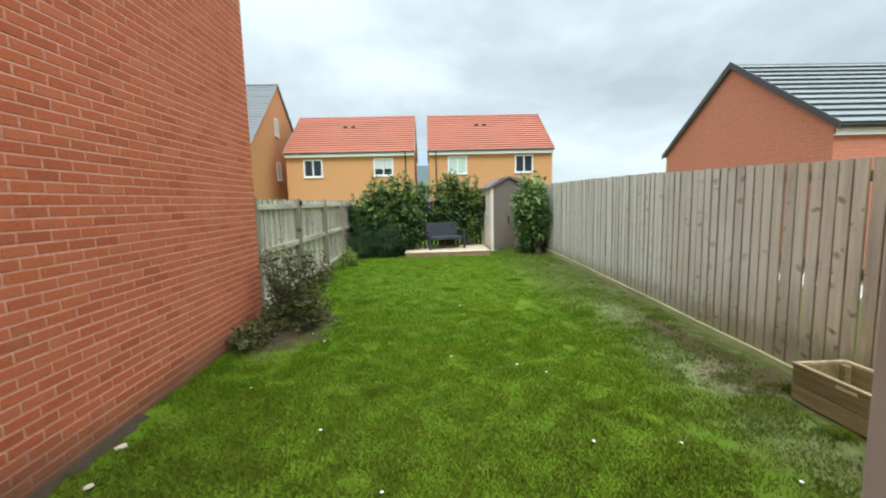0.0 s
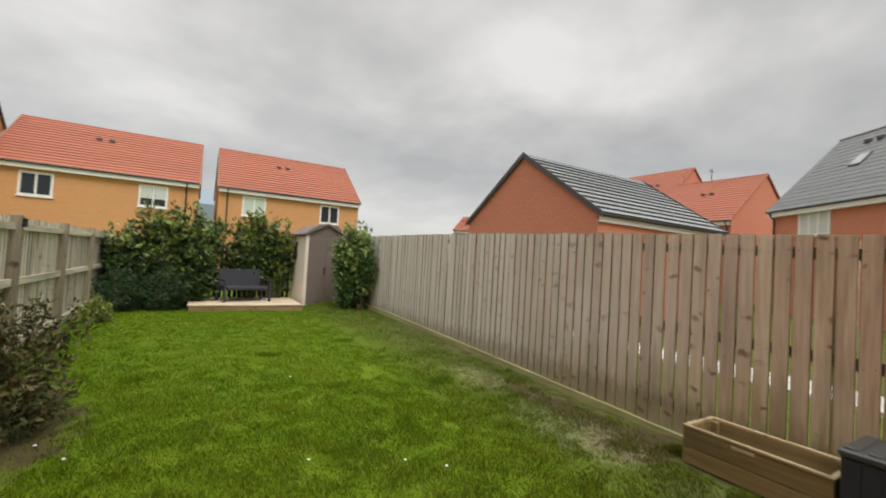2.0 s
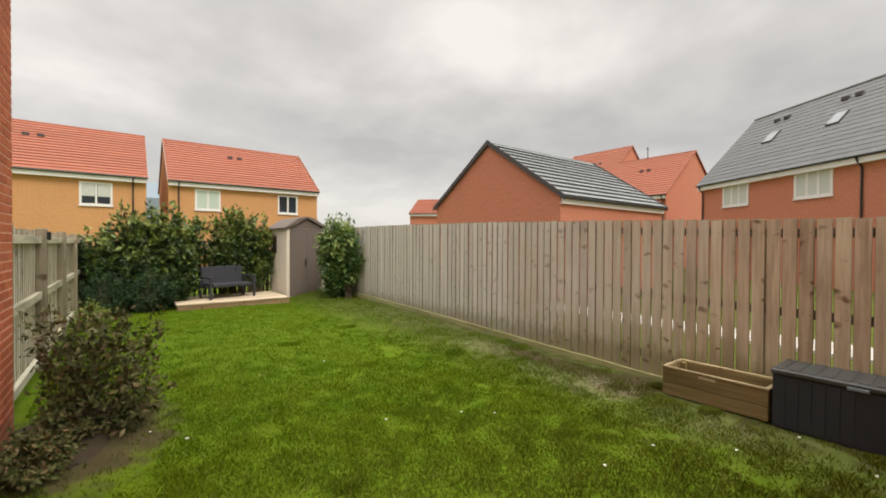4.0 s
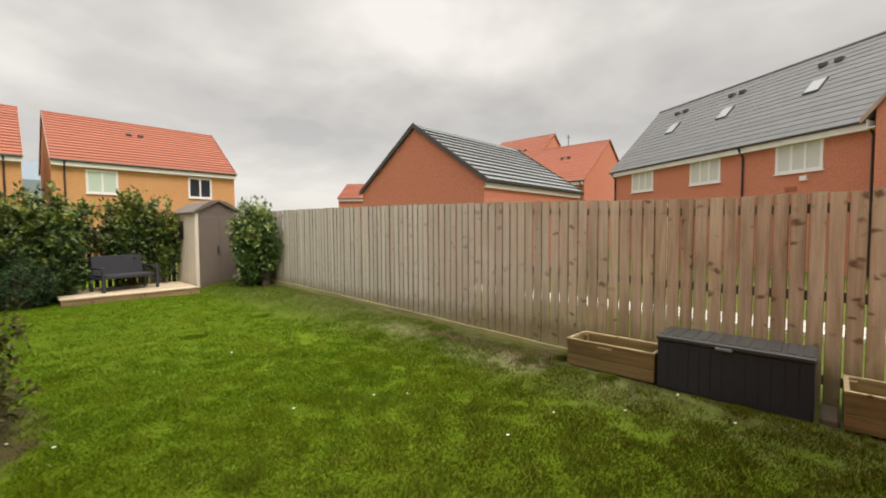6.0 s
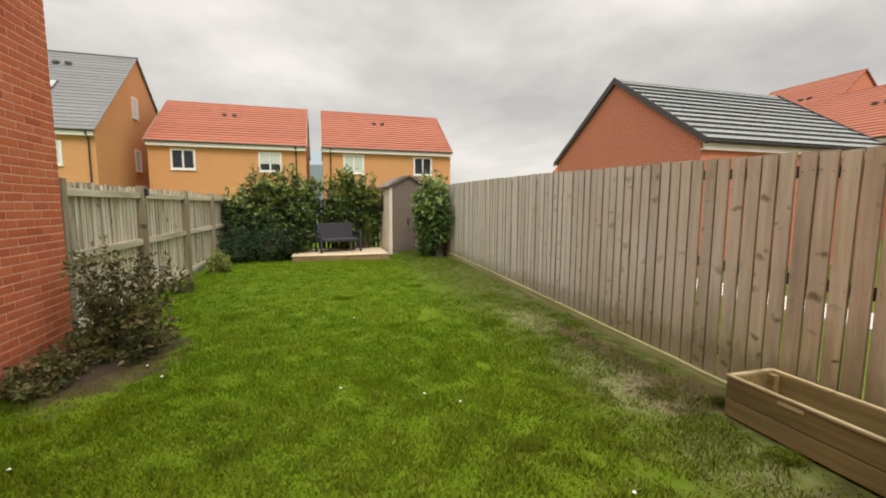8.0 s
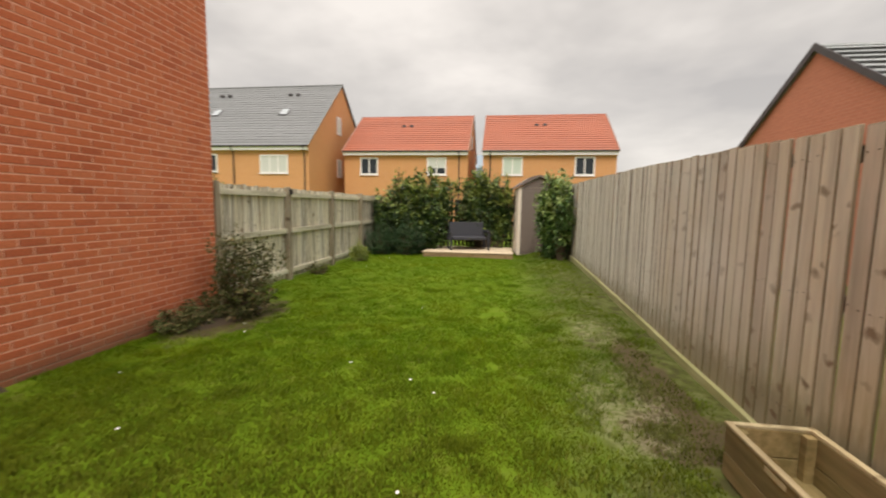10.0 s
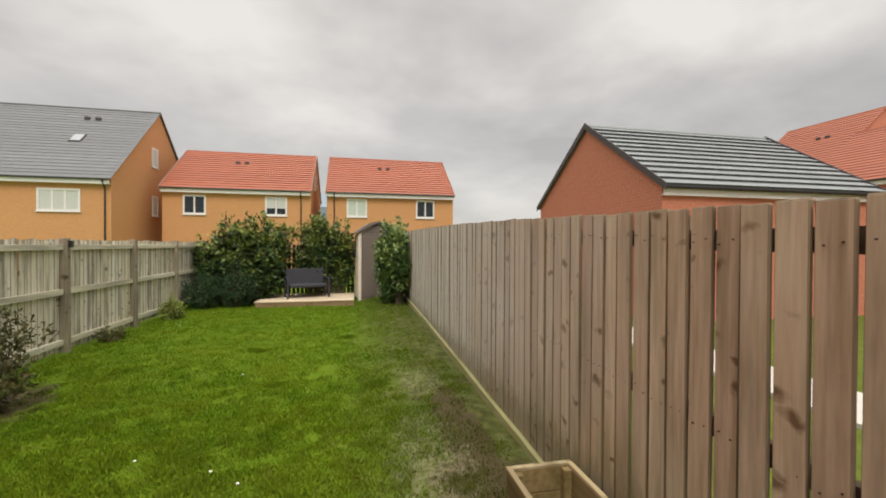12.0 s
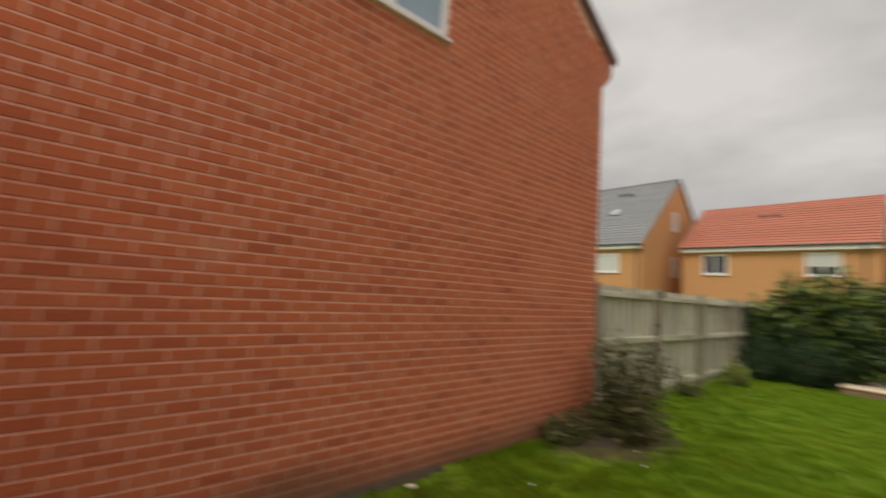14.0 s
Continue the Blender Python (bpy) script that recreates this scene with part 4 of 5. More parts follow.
# ---- raised deck, seat and shed at the far end ----
dk = thing("raised_deck", (0, 0, 0), 0, "low raised deck of pale boards with timber sleeper sides", "deck")
DX0, DX1, DY0, DY1, DZ = -0.80, 1.72, 12.1, 13.9, 0.15
for k in range(12):
    a = DY0 - 0.02 + k * 0.152
    bm = bmesh.new()
    box(bm, DX0 - 0.02, DX1, a, a + 0.146, DZ - 0.028, DZ, 0.003)
    part("board", bm, M_DECK, dk)
for a, b in ((DX0, 0.42), (0.425, DX1 - 0.005)):
    bm = bmesh.new()
    box(bm, a, b, DY0, DY0 + 0.045, -0.12, DZ - 0.03, 0.004)
    part("side_board", bm, M_DECK_SIDE, dk, "brown sleeper")
solid("side_board", M_DECK_SIDE, (DX0, DX0 + 0.045, DY0 + 0.047, DY1 - 0.05, -0.12, DZ - 0.03), parent=dk, label="brown sleeper")
solid("side_board", M_DECK_SIDE, (DX1 - 0.05, DX1 - 0.005, DY0 + 0.047, DY1 - 0.05, -0.12, DZ - 0.03), parent=dk, label="brown sleeper")

st = thing("garden_sofa", (0.40, 12.98, DZ), 16, "dark grey woven two-seat garden sofa on the pale deck", "sofa")
def sofa_part(nm, b, lab="", bev=0.012, at=None):
    bm = bmesh.new()
    box(bm, *b, bev=bev)
    return part(nm, bm, M_RATTAN, st, lab, at=at)
sofa_part("seat", (-0.50, 0.50, -0.28, 0.30, 0.30, 0.38))
sofa_part("backrest", (-0.53, 0.53, 0.0, 0.06, -0.04, 0.44), at=pose(0, 0.27, 0.37, -8, 0, 0))
for sx in (-1, 1):
    sofa_part("arm", (sx * 0.56 - 0.03, sx * 0.56 + 0.03, -0.30, 0.32, 0.52, 0.565))
    for yy in (-0.27, 0.28):
        sofa_part("leg", (sx * 0.56 - 0.028, sx * 0.56 + 0.028, yy - 0.028, yy + 0.028, 0.0, 0.518), bev=0.006)
    sofa_part("side_rail", (sx * 0.56 - 0.02, sx * 0.56 + 0.02, -0.24, 0.25, 0.28, 0.33), bev=0.006)
# shed
SX0, SX1, SY0, SY1, SH, SR = 0.0, 1.14, 0.0, 1.3, 1.98, 2.31
sh = thing("garden_shed", (1.84, 12.75, 0.04), 5, "beige and taupe plastic garden shed with a shallow pitched roof", "shed")
bm = bmesh.new()
mx = (SX0 + SX1) / 2
prism(bm, [(SX0 + 0.03, 0), (SX1 - 0.03, 0), (SX1 - 0.03, SH - 0.03), (mx, SR - 0.05), (SX0 + 0.03, SH - 0.03)], "y", SY0 + 0.04, SY1 - 0.04)
part("body", bm, M_SHED_WALL, sh, "beige plastic walls")
for k in range(6):
    a = SY0 + 0.05 + k * (SY1 - SY0 - 0.1) / 6
    bm = bmesh.new()
    box(bm, SX0, SX0 + 0.029, a + 0.004, a + (SY1 - SY0 - 0.1) / 6 - 0.004, 0.02, SH - 0.06, 0.005)
    part("wall_panel", bm, M_SHED_WALL, sh)
for a, b in ((SX0, SX0 + 0.085), (SX1 - 0.085, SX1)):
    bm = bmesh.new()
    box(bm, a, b, SY0, SY0 + 0.039, 0.0, SH - 0.03, 0.006)
    part("corner_panel", bm, M_SHED_WALL, sh)
bm = bmesh.new()
prism(bm, [(SX0 + 0.09, SH - 0.03), (SX1 - 0.09, SH - 0.03), (mx, SR - 0.07)], "y", SY0 + 0.008, SY0 + 0.039)
part("gable_panel", bm, M_SHED_DOOR, sh, "taupe gable panel")
door = solid("door", M_SHED_DOOR, (SX0 + 0.09, SX1 - 0.09, SY0 - 0.004, SY0 + 0.039, 0.04, SH - 0.035), parent=sh, label="taupe plastic double door")
for a, b in ((SX0 + 0.12, mx - 0.02), (mx + 0.02, SX1 - 0.12)):
    for z0, z1 in ((0.12, 1.86),):
        bm = bmesh.new()
        box(bm, a, b, SY0 - 0.012, SY0 - 0.0045, z0, z1, 0.004)
        part("door_panel", bm, M_SHED_DOOR, door)
bm = bmesh.new()
box(bm, mx - 0.04, mx - 0.01, SY0 - 0.05, SY0 - 0.013, 0.88, 1.08, 0.004)
part("handle", bm, M_BLACK, door, "black door handle")
for s in (-1, 1):
    bm = bmesh.new()
    e = mx + s * ((SX1 - SX0) / 2 + 0.08)
    prism(bm, [(mx, SR - 0.045), (e, SH - 0.045), (e, SH - 0.005), (mx + s * 0.25, SR - 0.06), (mx, SR)], "y", SY0 - 0.07, SY1 + 0.03)
    part("roof_panel", bm, M_SHED_DOOR, sh, "taupe roof panel")
sw = solid("shed_window", M_BLACK, (SX0 - 0.012, SX0 - 0.001, SY0 + 0.75, SY0 + 1.05, 1.25, 1.75), parent=sh, label="dark shuttered side window")


# ---- plants ----
def leaves_mesh(name, pts, dirs, sizes, mat, width=0.42, fold=0.25, seed=0):
    """Folded pointed leaves: four triangles each, all in one mesh."""
    r = np.random.default_rng(seed)
    n = len(pts)
    d = dirs / np.linalg.norm(dirs, axis=1, keepdims=True)
    rnd = r.normal(size=(n, 3)) + np.array([0, 0, 0.6])
    side = np.cross(d, rnd)
    side /= np.linalg.norm(side, axis=1, keepdims=True) + 1e-9
    nor = np.cross(side, d)
    L = sizes[:, None]
    W = L * width * 0.5
    base, tip = pts, pts + d * L - nor * L * 0.12
    midp = pts + d * L * 0.5
    a = midp + side * W + nor * W * fold
    b = midp - side * W + nor * W * fold
    V = np.stack([base, a, tip, b, midp], 1).reshape(-1, 3)
    k = np.arange(n)[:, None] * 5
    F = np.concatenate([k + [0, 4, 1], k + [1, 4, 2], k + [2, 4, 3], k + [3, 4, 0]], 1).reshape(-1, 3)
    return tri_mesh(name, V, F, mat)


def tri_mesh(name, V, F, mat):
    me = bpy.data.meshes.new(name)
    me.vertices.add(len(V))
    me.vertices.foreach_set("co", V.astype(np.float32).ravel())
    me.loops.add(F.size)
    me.loops.foreach_set("vertex_index", F.astype(np.int32).ravel())
    me.polygons.add(len(F))
    me.polygons.foreach_set("loop_start", (np.arange(len(F)) * 3).astype(np.int32))
    me.polygons.foreach_set("loop_total", np.full(len(F), 3, np.int32))
    me.update()
    me.validate()
    me.materials.append(mat)
    return me


def shrub(name, at, lobes, n_stems, per_stem, leaf, mat, label, seed, stem_r=0.012, width=0.42, droop=0.1, open_=0.0, category="shrub", group="", ragged=0.10):
    """Stems rise from the base into the lobes (x, y, z, rx, ry, rz); each bears side shoots set with leaves."""
    r = np.random.default_rng(seed)
    t = thing(name, at, 0, label, category, group)
    bm = bmesh.new()
    P, D, S = [], [], []
    vol = np.array([l[3] * l[4] * l[5] for l in lobes])
    vol = vol / vol.sum()
    for s in range(n_stems):
        l = lobes[r.choice(len(lobes), p=vol)]
        u = r.normal(size=3)
        u /= np.linalg.norm(u)
        u *= r.uniform(0.35, 1.0) ** 0.4
        if u[2] > 0.2 and r.random() < 0.3:
            u *= r.uniform(1.05, 1.3)
        if u[2] > 0.45 and r.random() < ragged:
            u *= r.uniform(1.15, 1.55)
        tip = np.array([l[0] + u[0] * l[3], l[1] + u[1] * l[4], max(0.06, l[2] + u[2] * l[5])])
        root = np.array([l[0] * 0.75 + r.uniform(-0.1, 0.1), l[1] * 0.8 + r.uniform(-0.08, 0.08), -0.03])
        mid_ = (root + tip) / 2 + np.array([r.uniform(-0.06, 0.06), r.uniform(-0.06, 0.06), 0.12 * tip[2]])
        ts = np.linspace(0, 1, 6)[:, None]
        path = root * (1 - ts) ** 2 + 2 * mid_ * ts * (1 - ts) + tip * ts ** 2
        if s % 2 == 0:
            tube(bm, [tuple(p) for p in path], stem_r * r.uniform(0.6, 1.2), stem_r * 0.25, 5)
        k = per_stem
        tt = 1 - r.beta(1, 2.2, k) * 0.75
        c = root * (1 - tt[:, None]) ** 2 + 2 * mid_ * (tt * (1 - tt))[:, None] + tip * tt[:, None] ** 2
        spread = leaf * (0.9 + 1.6 * (1 - tt))[:, None]
        off = r.normal(size=(k, 3)) * spread * 0.42
        out = (c - np.array([l[0], l[1], l[2]])) / np.array([l[3], l[4], l[5]])
        dirs = r.normal(size=(k, 3)) * 0.75 + out * 0.5 + np.array([0, 0, 0.35 - droop])
        P.append(c + off)
        D.append(dirs)
        S.append(leaf * r.uniform(0.6, 1.15, k))
    part("stem", bm, M_TWIG, t, "thin brown stems", "stuff")
    P = np.concatenate(P)
    P[:, 2] = np.maximum(P[:, 2], 0.02)
    me = leaves_mesh("leaves", P, np.concatenate(D), np.concatenate(S), mat, width, seed=seed)
    part("leaves", me, mat, t, kind="stuff")
    return t


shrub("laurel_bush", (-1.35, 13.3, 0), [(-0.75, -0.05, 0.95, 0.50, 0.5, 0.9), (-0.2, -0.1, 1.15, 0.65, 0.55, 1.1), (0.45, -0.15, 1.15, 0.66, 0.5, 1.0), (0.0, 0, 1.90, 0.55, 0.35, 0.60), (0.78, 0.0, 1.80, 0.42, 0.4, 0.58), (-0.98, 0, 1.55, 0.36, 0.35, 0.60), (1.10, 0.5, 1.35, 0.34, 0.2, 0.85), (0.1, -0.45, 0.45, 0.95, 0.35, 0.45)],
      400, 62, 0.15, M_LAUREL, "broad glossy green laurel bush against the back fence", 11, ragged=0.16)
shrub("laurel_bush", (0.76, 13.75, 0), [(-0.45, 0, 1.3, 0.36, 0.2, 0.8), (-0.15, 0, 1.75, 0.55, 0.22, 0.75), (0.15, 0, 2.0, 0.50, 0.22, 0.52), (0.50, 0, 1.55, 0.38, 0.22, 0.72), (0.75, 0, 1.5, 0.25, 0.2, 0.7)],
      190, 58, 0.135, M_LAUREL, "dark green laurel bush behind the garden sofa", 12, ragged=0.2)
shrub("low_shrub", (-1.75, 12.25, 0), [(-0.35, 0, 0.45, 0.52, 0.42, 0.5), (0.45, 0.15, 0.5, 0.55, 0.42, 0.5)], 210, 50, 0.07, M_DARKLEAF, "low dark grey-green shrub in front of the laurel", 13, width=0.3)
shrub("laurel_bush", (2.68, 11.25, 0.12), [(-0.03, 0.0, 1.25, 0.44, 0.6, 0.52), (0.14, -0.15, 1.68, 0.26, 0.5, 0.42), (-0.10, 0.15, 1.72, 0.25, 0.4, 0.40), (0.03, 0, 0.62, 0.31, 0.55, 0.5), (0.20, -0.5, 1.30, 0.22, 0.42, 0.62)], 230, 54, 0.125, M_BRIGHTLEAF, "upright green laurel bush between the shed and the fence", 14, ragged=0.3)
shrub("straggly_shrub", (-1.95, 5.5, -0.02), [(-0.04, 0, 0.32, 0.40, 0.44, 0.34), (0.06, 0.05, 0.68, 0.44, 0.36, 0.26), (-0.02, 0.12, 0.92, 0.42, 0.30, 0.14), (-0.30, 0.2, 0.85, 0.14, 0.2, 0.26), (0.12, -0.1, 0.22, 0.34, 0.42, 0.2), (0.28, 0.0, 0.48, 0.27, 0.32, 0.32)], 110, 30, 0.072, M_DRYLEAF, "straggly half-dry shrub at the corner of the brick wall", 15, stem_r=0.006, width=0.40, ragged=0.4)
shrub("arching_shrub", (-2.05, 5.62, -0.02), [(-0.12, 0.1, 1.05, 0.34, 0.28, 0.12), (0.34, -0.1, 0.90, 0.30, 0.25, 0.12)], 20, 22, 0.058, M_DRYLEAF, "long thin arching leafy shoots above the corner shrub", 23, stem_r=0.006, width=0.45, ragged=0.3)
shrub("trailing_shrub", (-2.25, 4.85, -0.02), [(0, 0, 0.10, 0.22, 0.42, 0.13), (0.05, 0.35, 0.15, 0.26, 0.3, 0.16)], 90, 26, 0.055, M_DRYLEAF, "low dark shrub trailing along the foot of the brick wall", 19, stem_r=0.005, ragged=0.0)
shrub("shrub_beyond_fence", (-3.1, 6.7, 0), [(0, 0, 1.3, 0.3, 0.35, 0.55)], 60, 40, 0.06, M_BRIGHTLEAF, "green shrub just showing over the weathered fence", 18)
shrub("small_plant", (-2.2, 10.75, 0.0), [(0, 0, 0.20, 0.22, 0.22, 0.20)], 34, 34, 0.075, M_YELLOWLEAF, "small yellow-green leafy plant at the fence foot", 16, category="plant")
shrub("small_plant", (-2.32, 8.6, 0.0), [(0, 0, 0.10, 0.18, 0.26, 0.13)], 34, 30, 0.045, M_DRYLEAF, "small brown-green dry plant at the fence foot", 17, category="plant", stem_r=0.004)

# bed soil under the corner shrub
n = 26
bm = bmesh.new()
c = bm.verts.new((0, 0, 0.05))
ring = [bm.verts.new((math.cos(a) * (0.42 + 0.06 * math.sin(3 * a)), math.sin(a) * (0.72 + 0.07 * math.cos(2 * a)), -0.03)) for a in (2 * math.pi * k / n for k in range(n))]
for k in range(n):
    bm.faces.new((c, ring[k], ring[(k + 1) % n]))
bed = part("flower_bed", bm, M_SOIL, at=pose(-2.12, 5.45, -0.01), label="bare brown soil bed under the corner shrub")
tagged(bed, "", "flower bed", kind="structure")

# bare strip at the foot of the brick wall
bm = bmesh.new()
prev = None
rs = random.Random(3)
for q in range(34):
    yy = 0.25 + q * 0.09
    wd = 0.11 + rs.uniform(-0.05, 0.05) - 0.03 * smooth(1.5, 3.2, yy)
    gz0, gz1 = float(ground_z(WX + 0.02, yy)), float(ground_z(WX + wd, yy))
    cur = (bm.verts.new((WX + 0.001, yy, gz0 + 0.035)), bm.verts.new((WX + wd * 0.5, yy, (gz0 + gz1) / 2 + 0.022)), bm.verts.new((WX + wd, yy, gz1 - 0.004)))
    if prev:
        bm.faces.new((prev[0], prev[1], cur[1], cur[0]))
        bm.faces.new((prev[1], prev[2], cur[2], cur[1]))
    prev = cur
strip = part("soil_strip", bm, M_SOIL, label="bare damp soil along the foot of the brick wall")
tagged(strip, "", "soil", kind="structure")

solid("stone_block", M_STONE_DARK, (2.62, 2.98, 0.73, 0.84, -0.02, 0.10), label="rough dark brown stone between the storage box and the planter", category="stone", bev=0.012)
solid("paving_slab", M_PAVE_TAN, (1.35, 2.46, -0.06, 0.50, -0.08, 0.045), label="tan paving slab at the house wall", category="paving", bev=0.004)

# ---- grass ----
rg = np.random.default_rng(21)


def grass_points(n, x0, x1, y0, y1):
    x, y = rg.uniform(x0, x1, n), rg.uniform(y0, y1, n)
    g0 = rg.random(n) > 0.35 * smooth(3.5, 8.0, y)
    x, y = x[g0], y[g0]
    n = len(x)
    keep = ~((x > DX0 - 0.02) & (x < DX1) & (y > DY0 - 0.02)) & ~((x > 1.82) & (y > 12.74 + 0.08 * (x - 1.84)))
    keep &= ~(((x + 2.12) / 0.42) ** 2 + ((y - 5.45) / 0.7) ** 2 < 1)
    keep &= ~((x > 2.56) & (y < 2.93) & (y > -0.3))
    keep &= ~((x > 1.33) & (y < 0.52))
    keep &= (x > -2.47) & (x < FX - 0.05)
    # thin where it is trodden and along the wall
    nz = np.array([noise.noise((a * 1.9, b * 1.4, 0.0)) + 0.5 * noise.noise((a * 7, b * 7, 3.0)) for a, b in zip(x, y)])
    thin = np.clip((x - 1.95) * 0.8 + nz * 1.7, 0, 0.62) * (y < 9) + np.clip((x - 2.84) * 6, 0, 0.7) * (y > 2.9) + np.clip((-2.15 - x) * 1.8, 0, 0.5) * (y < 3.4) + np.clip(nz - 0.25, 0, 0.5)
    for sx, sy_, rx, ry, amt in ((2.66, 4.1, 0.20, 1.1, 0.6), (2.62, 3.25, 0.38, 0.35, 0.55), (-2.0, 5.35, 0.66, 1.0, 0.9), (2.5, 5.4, 0.22, 0.28, 0.35), (2.28, 3.7, 0.22, 0.45, 0.35), (2.2, 2.3, 0.25, 0.5, 0.3)):
        thin = np.maximum(thin, amt * np.clip(1.4 - ((x - sx) / rx) ** 2 - ((y - sy_) / ry) ** 2 + 2.2 * nz, 0, 1))
    far_ = 0.55 * smooth(3.5, 8.0, y)
    keep &= (rg.random(n) > thin) & (rg.random(n) > far_)
    return x[keep], y[keep]


def grass_mesh(x, y, h0, h1, w):
    n = len(x)
    z = ground_z(x, y)
    a = rg.uniform(0, 2 * np.pi, n)
    h = rg.uniform(h0, h1, n)
    cl = np.array([noise.noise((p * 4.5, q * 4.5, 9.0)) for p, q in zip(x, y)])
    h = h * np.clip(1.0 + 0.8 * cl, 0.55, 1.6)
    lean = rg.uniform(0.1, 0.9, n) * h
    la = rg.uniform(0, 2 * np.pi, n)
    P = np.stack([x, y, z - 0.004], 1)
    s = np.stack([np.cos(a), np.sin(a), 0 * a], 1) * w / 2
    m = P + np.stack([np.cos(la) * lean * 0.3, np.sin(la) * lean * 0.3, h * 0.6], 1)
    t = P + np.stack([np.cos(la) * lean, np.sin(la) * lean, h], 1)
    V = np.stack([P - s, P + s, m + s * 0.7, m - s * 0.7, t], 1).reshape(-1, 3)
    k = np.arange(n)[:, None] * 5
    F = np.concatenate([k + [0, 1, 2], k + [0, 2, 3], k + [3, 2, 4]], 1).reshape(-1, 3)
    return tri_mesh("grass", V, F, M_GRASS)


x1_, y1_ = grass_points(760000, -2.5, 3.1, 0.25, 14.0)
for tx, ty, tr_ in ((1.95, 5.44, 0.16), (0.78, 5.76, 0.10), (2.45, 3.25, 0.12), (1.2, 3.0, 0.09), (-0.6, 3.4, 0.10), (0.3, 7.4, 0.12), (-1.2, 6.6, 0.09), (2.5, 1.3, 0.10), (2.5, 2.4, 0.08), (1.6, 8.2, 0.12), (0.36, 4.14, 0.12), (2.78, 2.98, 0.08), (-0.3, 1.8, 0.08)):
    q = 1500
    x1_ = np.concatenate([x1_, rg.normal(tx, tr_ * 0.6, q)])
    y1_ = np.concatenate([y1_, rg.normal(ty, tr_ * 0.45, q)])
lawn = new("grass", grass_mesh(x1_, y1_, 0.014, 0.038, 0.0075))
tagged(lawn, "short green lawn, worn and muddy beside the fence", "grass", kind="stuff")

# pale litter on the lawn
def litter(x, y, r, mat, name, label):
    rr = random.Random(int(x * 100 + y * 10))
    bm = bmesh.new()
    bmesh.ops.create_icosphere(bm, subdivisions=1, radius=r)
    for v in bm.verts:
        v.co = Vector((v.co.x * rr.uniform(0.8, 1.3), v.co.y * rr.uniform(0.8, 1.3), v.co.z * 0.4 + rr.uniform(-0.1, 0.1) * r))
    ob = part(name, bm, mat, at=pose(x, y, float(ground_z(x, y)) + (0.026 if r < 0.03 else 0.012)), label=label)
    tagged(ob, "", name.replace("_", " "), "litter on the lawn")


for x, y in ((-1.58, 5.05), (0.95, 3.6), (1.49, 2.42), (2.45, 1.75), (-1.35, 4.7), (-1.72, 3.55), (0.1, 4.1), (0.72, 3.8), (0.95, 2.5), (-0.4, 2.1), (-1.9, 10.3), (-1.7, 9.8), (-1.55, 11.3), (1.9, 2.0), (2.2, 1.3), (-0.9, 2.75), (0.35, 6.2)):
    litter(x, y, 0.0125, M_PETAL, "fallen_petal", "small pale petal lying on the grass")
litter(WX + 0.16, 2.80, 0.042, M_STONE, "stone", "pale stone lying at the foot of the brick wall")
litter(WX + 0.30, 2.35, 0.028, M_STONE, "stone", "small pale stone near the foot of the brick wall")

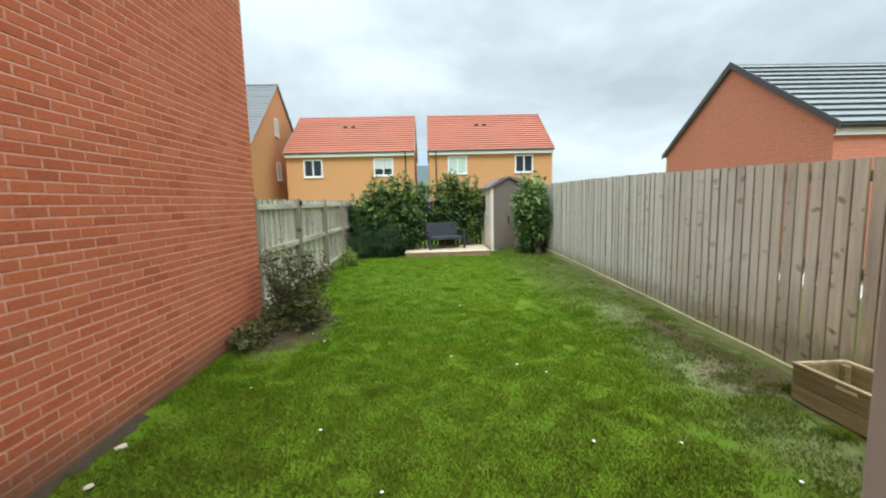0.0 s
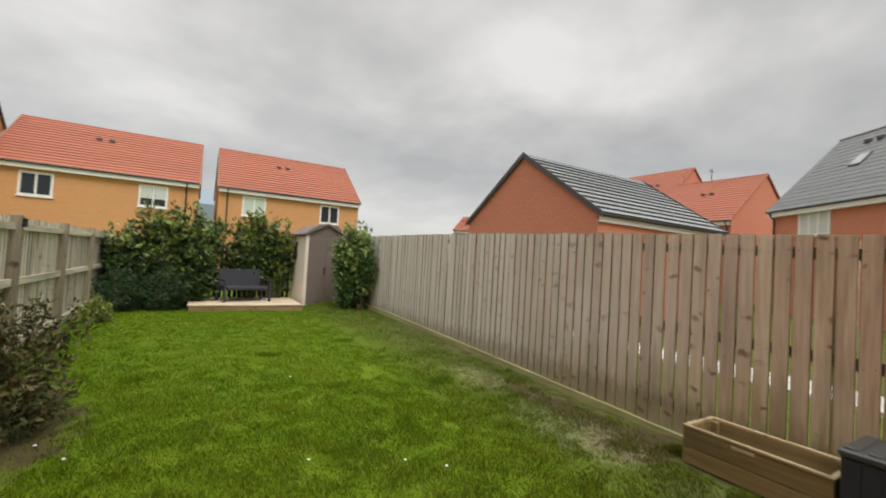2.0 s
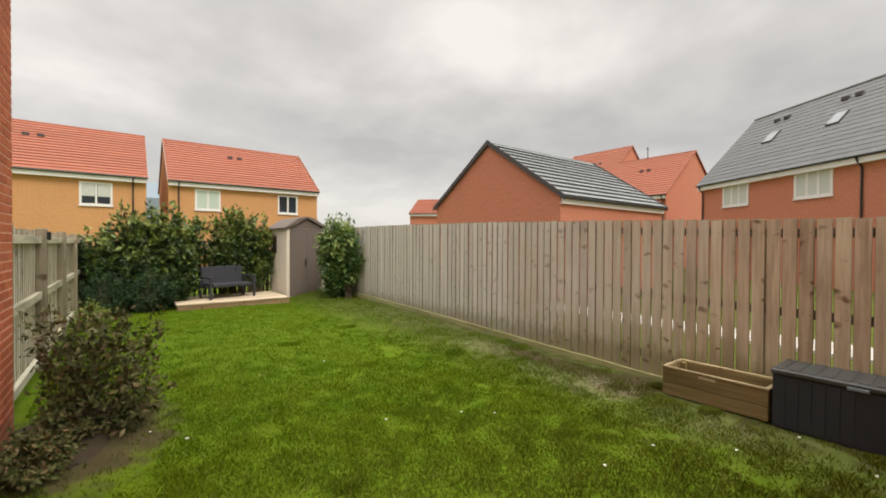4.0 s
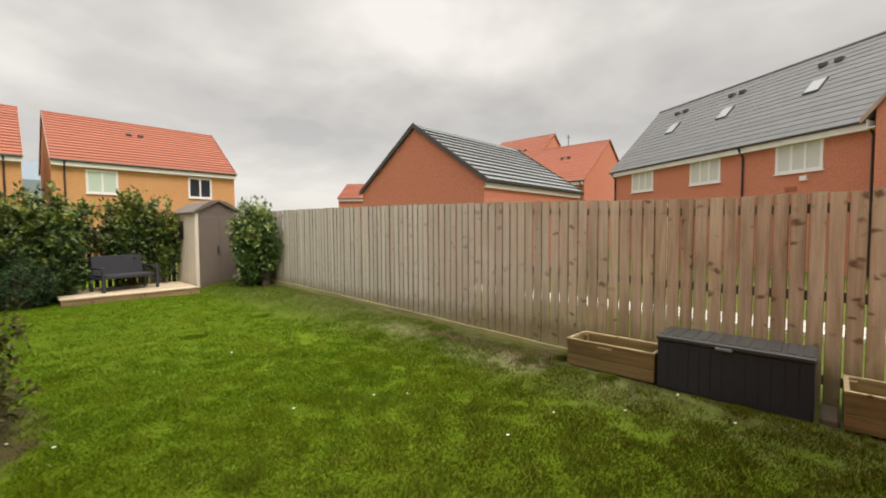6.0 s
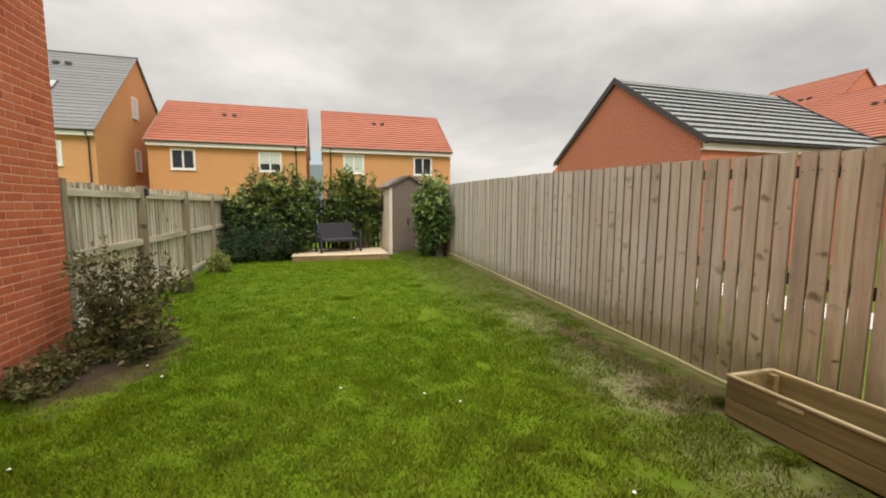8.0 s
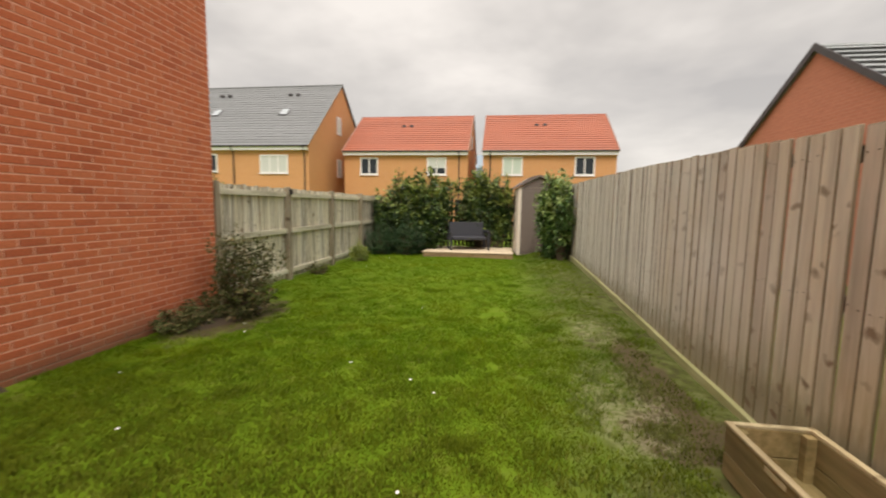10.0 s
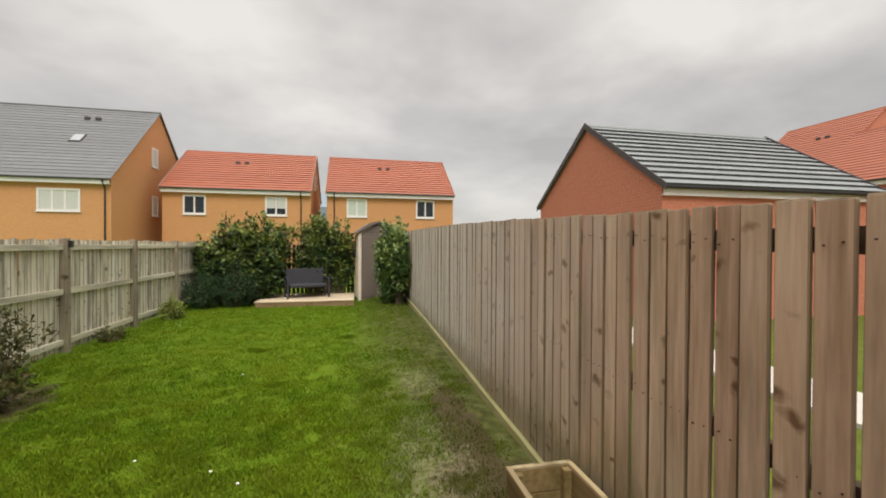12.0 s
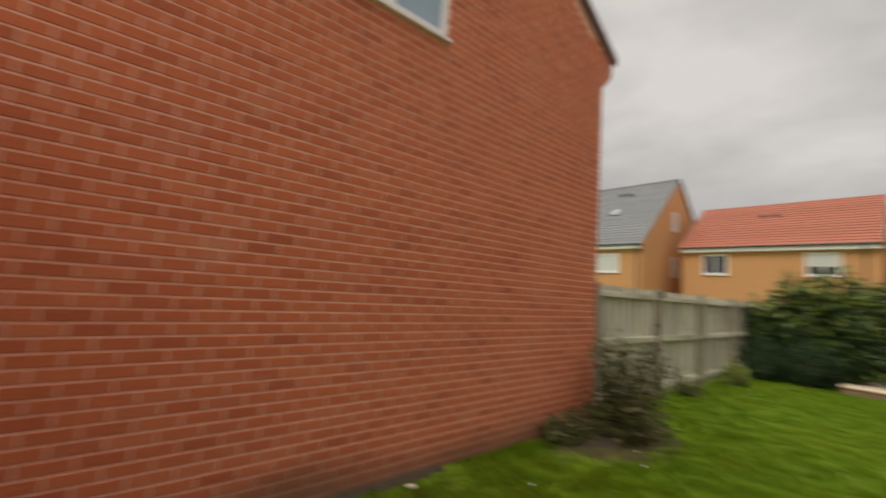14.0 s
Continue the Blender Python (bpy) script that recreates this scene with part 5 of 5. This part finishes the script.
# ---- bricks of the gable wall ----
BRICKS = []
for k in range(4):
    rr = random.Random(40 + k)
    bm = bmesh.new()
    x0 = 0.0
    pr = 0.004 + rr.uniform(-0.001, 0.0012)
    c = 0.003
    o = [(0, -0.1060, -0.0310), (0, 0.1060, -0.0310), (0, 0.1060, 0.0310), (0, -0.1060, 0.0310)]
    q = [(pr, y_ * (1 - c / 0.1075) + rr.uniform(-0.001, 0.001), z_ * (1 - c / 0.0325) + rr.uniform(-0.001, 0.001)) for _, y_, z_ in o]
    A, B = [bm.verts.new(v) for v in o], [bm.verts.new(v) for v in q]
    bm.faces.new(B)
    for j in range(4):
        bm.faces.new((A[j], A[(j + 1) % 4], B[(j + 1) % 4], B[j]))
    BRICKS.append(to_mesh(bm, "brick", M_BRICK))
verts_, faces_ = [], []
rb = random.Random(9)
near_count = 0
z = -0.30 + 0.0325
row = 0
while z < APEX_Z - 0.1:
    y0 = WY0 + (0.1125 if row % 2 else 0.225)
    y = y0 - 0.1125
    while y - 0.1075 < WY1 - 0.035:
        yc, half = y, 0.1075
        lo, hi = yc - half, min(yc + half, WY1 - 0.001)
        if lo < WY0:
            lo = WY0 + 0.002
        if z + 0.0325 > WIN[2] - 0.04 and z - 0.0325 < WIN[3]:
            if yc < WIN[0]:
                hi = min(hi, WIN[0] - 0.004)
            elif yc > WIN[1]:
                lo = max(lo, WIN[1] + 0.004)
        ok = hi - lo > 0.03 and z + 0.035 < min(gable_top(lo), gable_top(hi)) - 0.01 and not (hi > WIN[0] - 0.002 and lo < WIN[1] + 0.002 and z + 0.0325 > WIN[2] - 0.04 and z - 0.0325 < WIN[3])
        if ok and z > -0.12:
            mesh = BRICKS[rb.randrange(4)]
            full = abs(hi - lo - 0.215) < 1e-4
            if full and near_count < 300 and 2.0 < yc < 5.4 and 0.25 < z < 1.78:
                ob = part("brick", mesh, None, wall_west)
                ob.matrix_basis = pose(WX, yc, z + rb.uniform(-0.001, 0.001), rb.uniform(-0.3, 0.3))
                near_count += 1
            else:
                b0 = len(verts_)
                sy = (hi - lo) / 0.215
                for v in mesh.vertices:
                    verts_.append((WX + v.co.x, (lo + hi) / 2 + v.co.y * sy, z + v.co.z))
                for f in mesh.polygons:
                    faces_.append([b0 + j for j in f.vertices])
        y += 0.225
    z += 0.075
    row += 1
me = bpy.data.meshes.new("brickwork")
me.from_pydata(verts_, [], faces_)
me.materials.append(M_BRICK)
part("brickwork", me, None, wall_west, "rows of red bricks with recessed joints", "stuff")
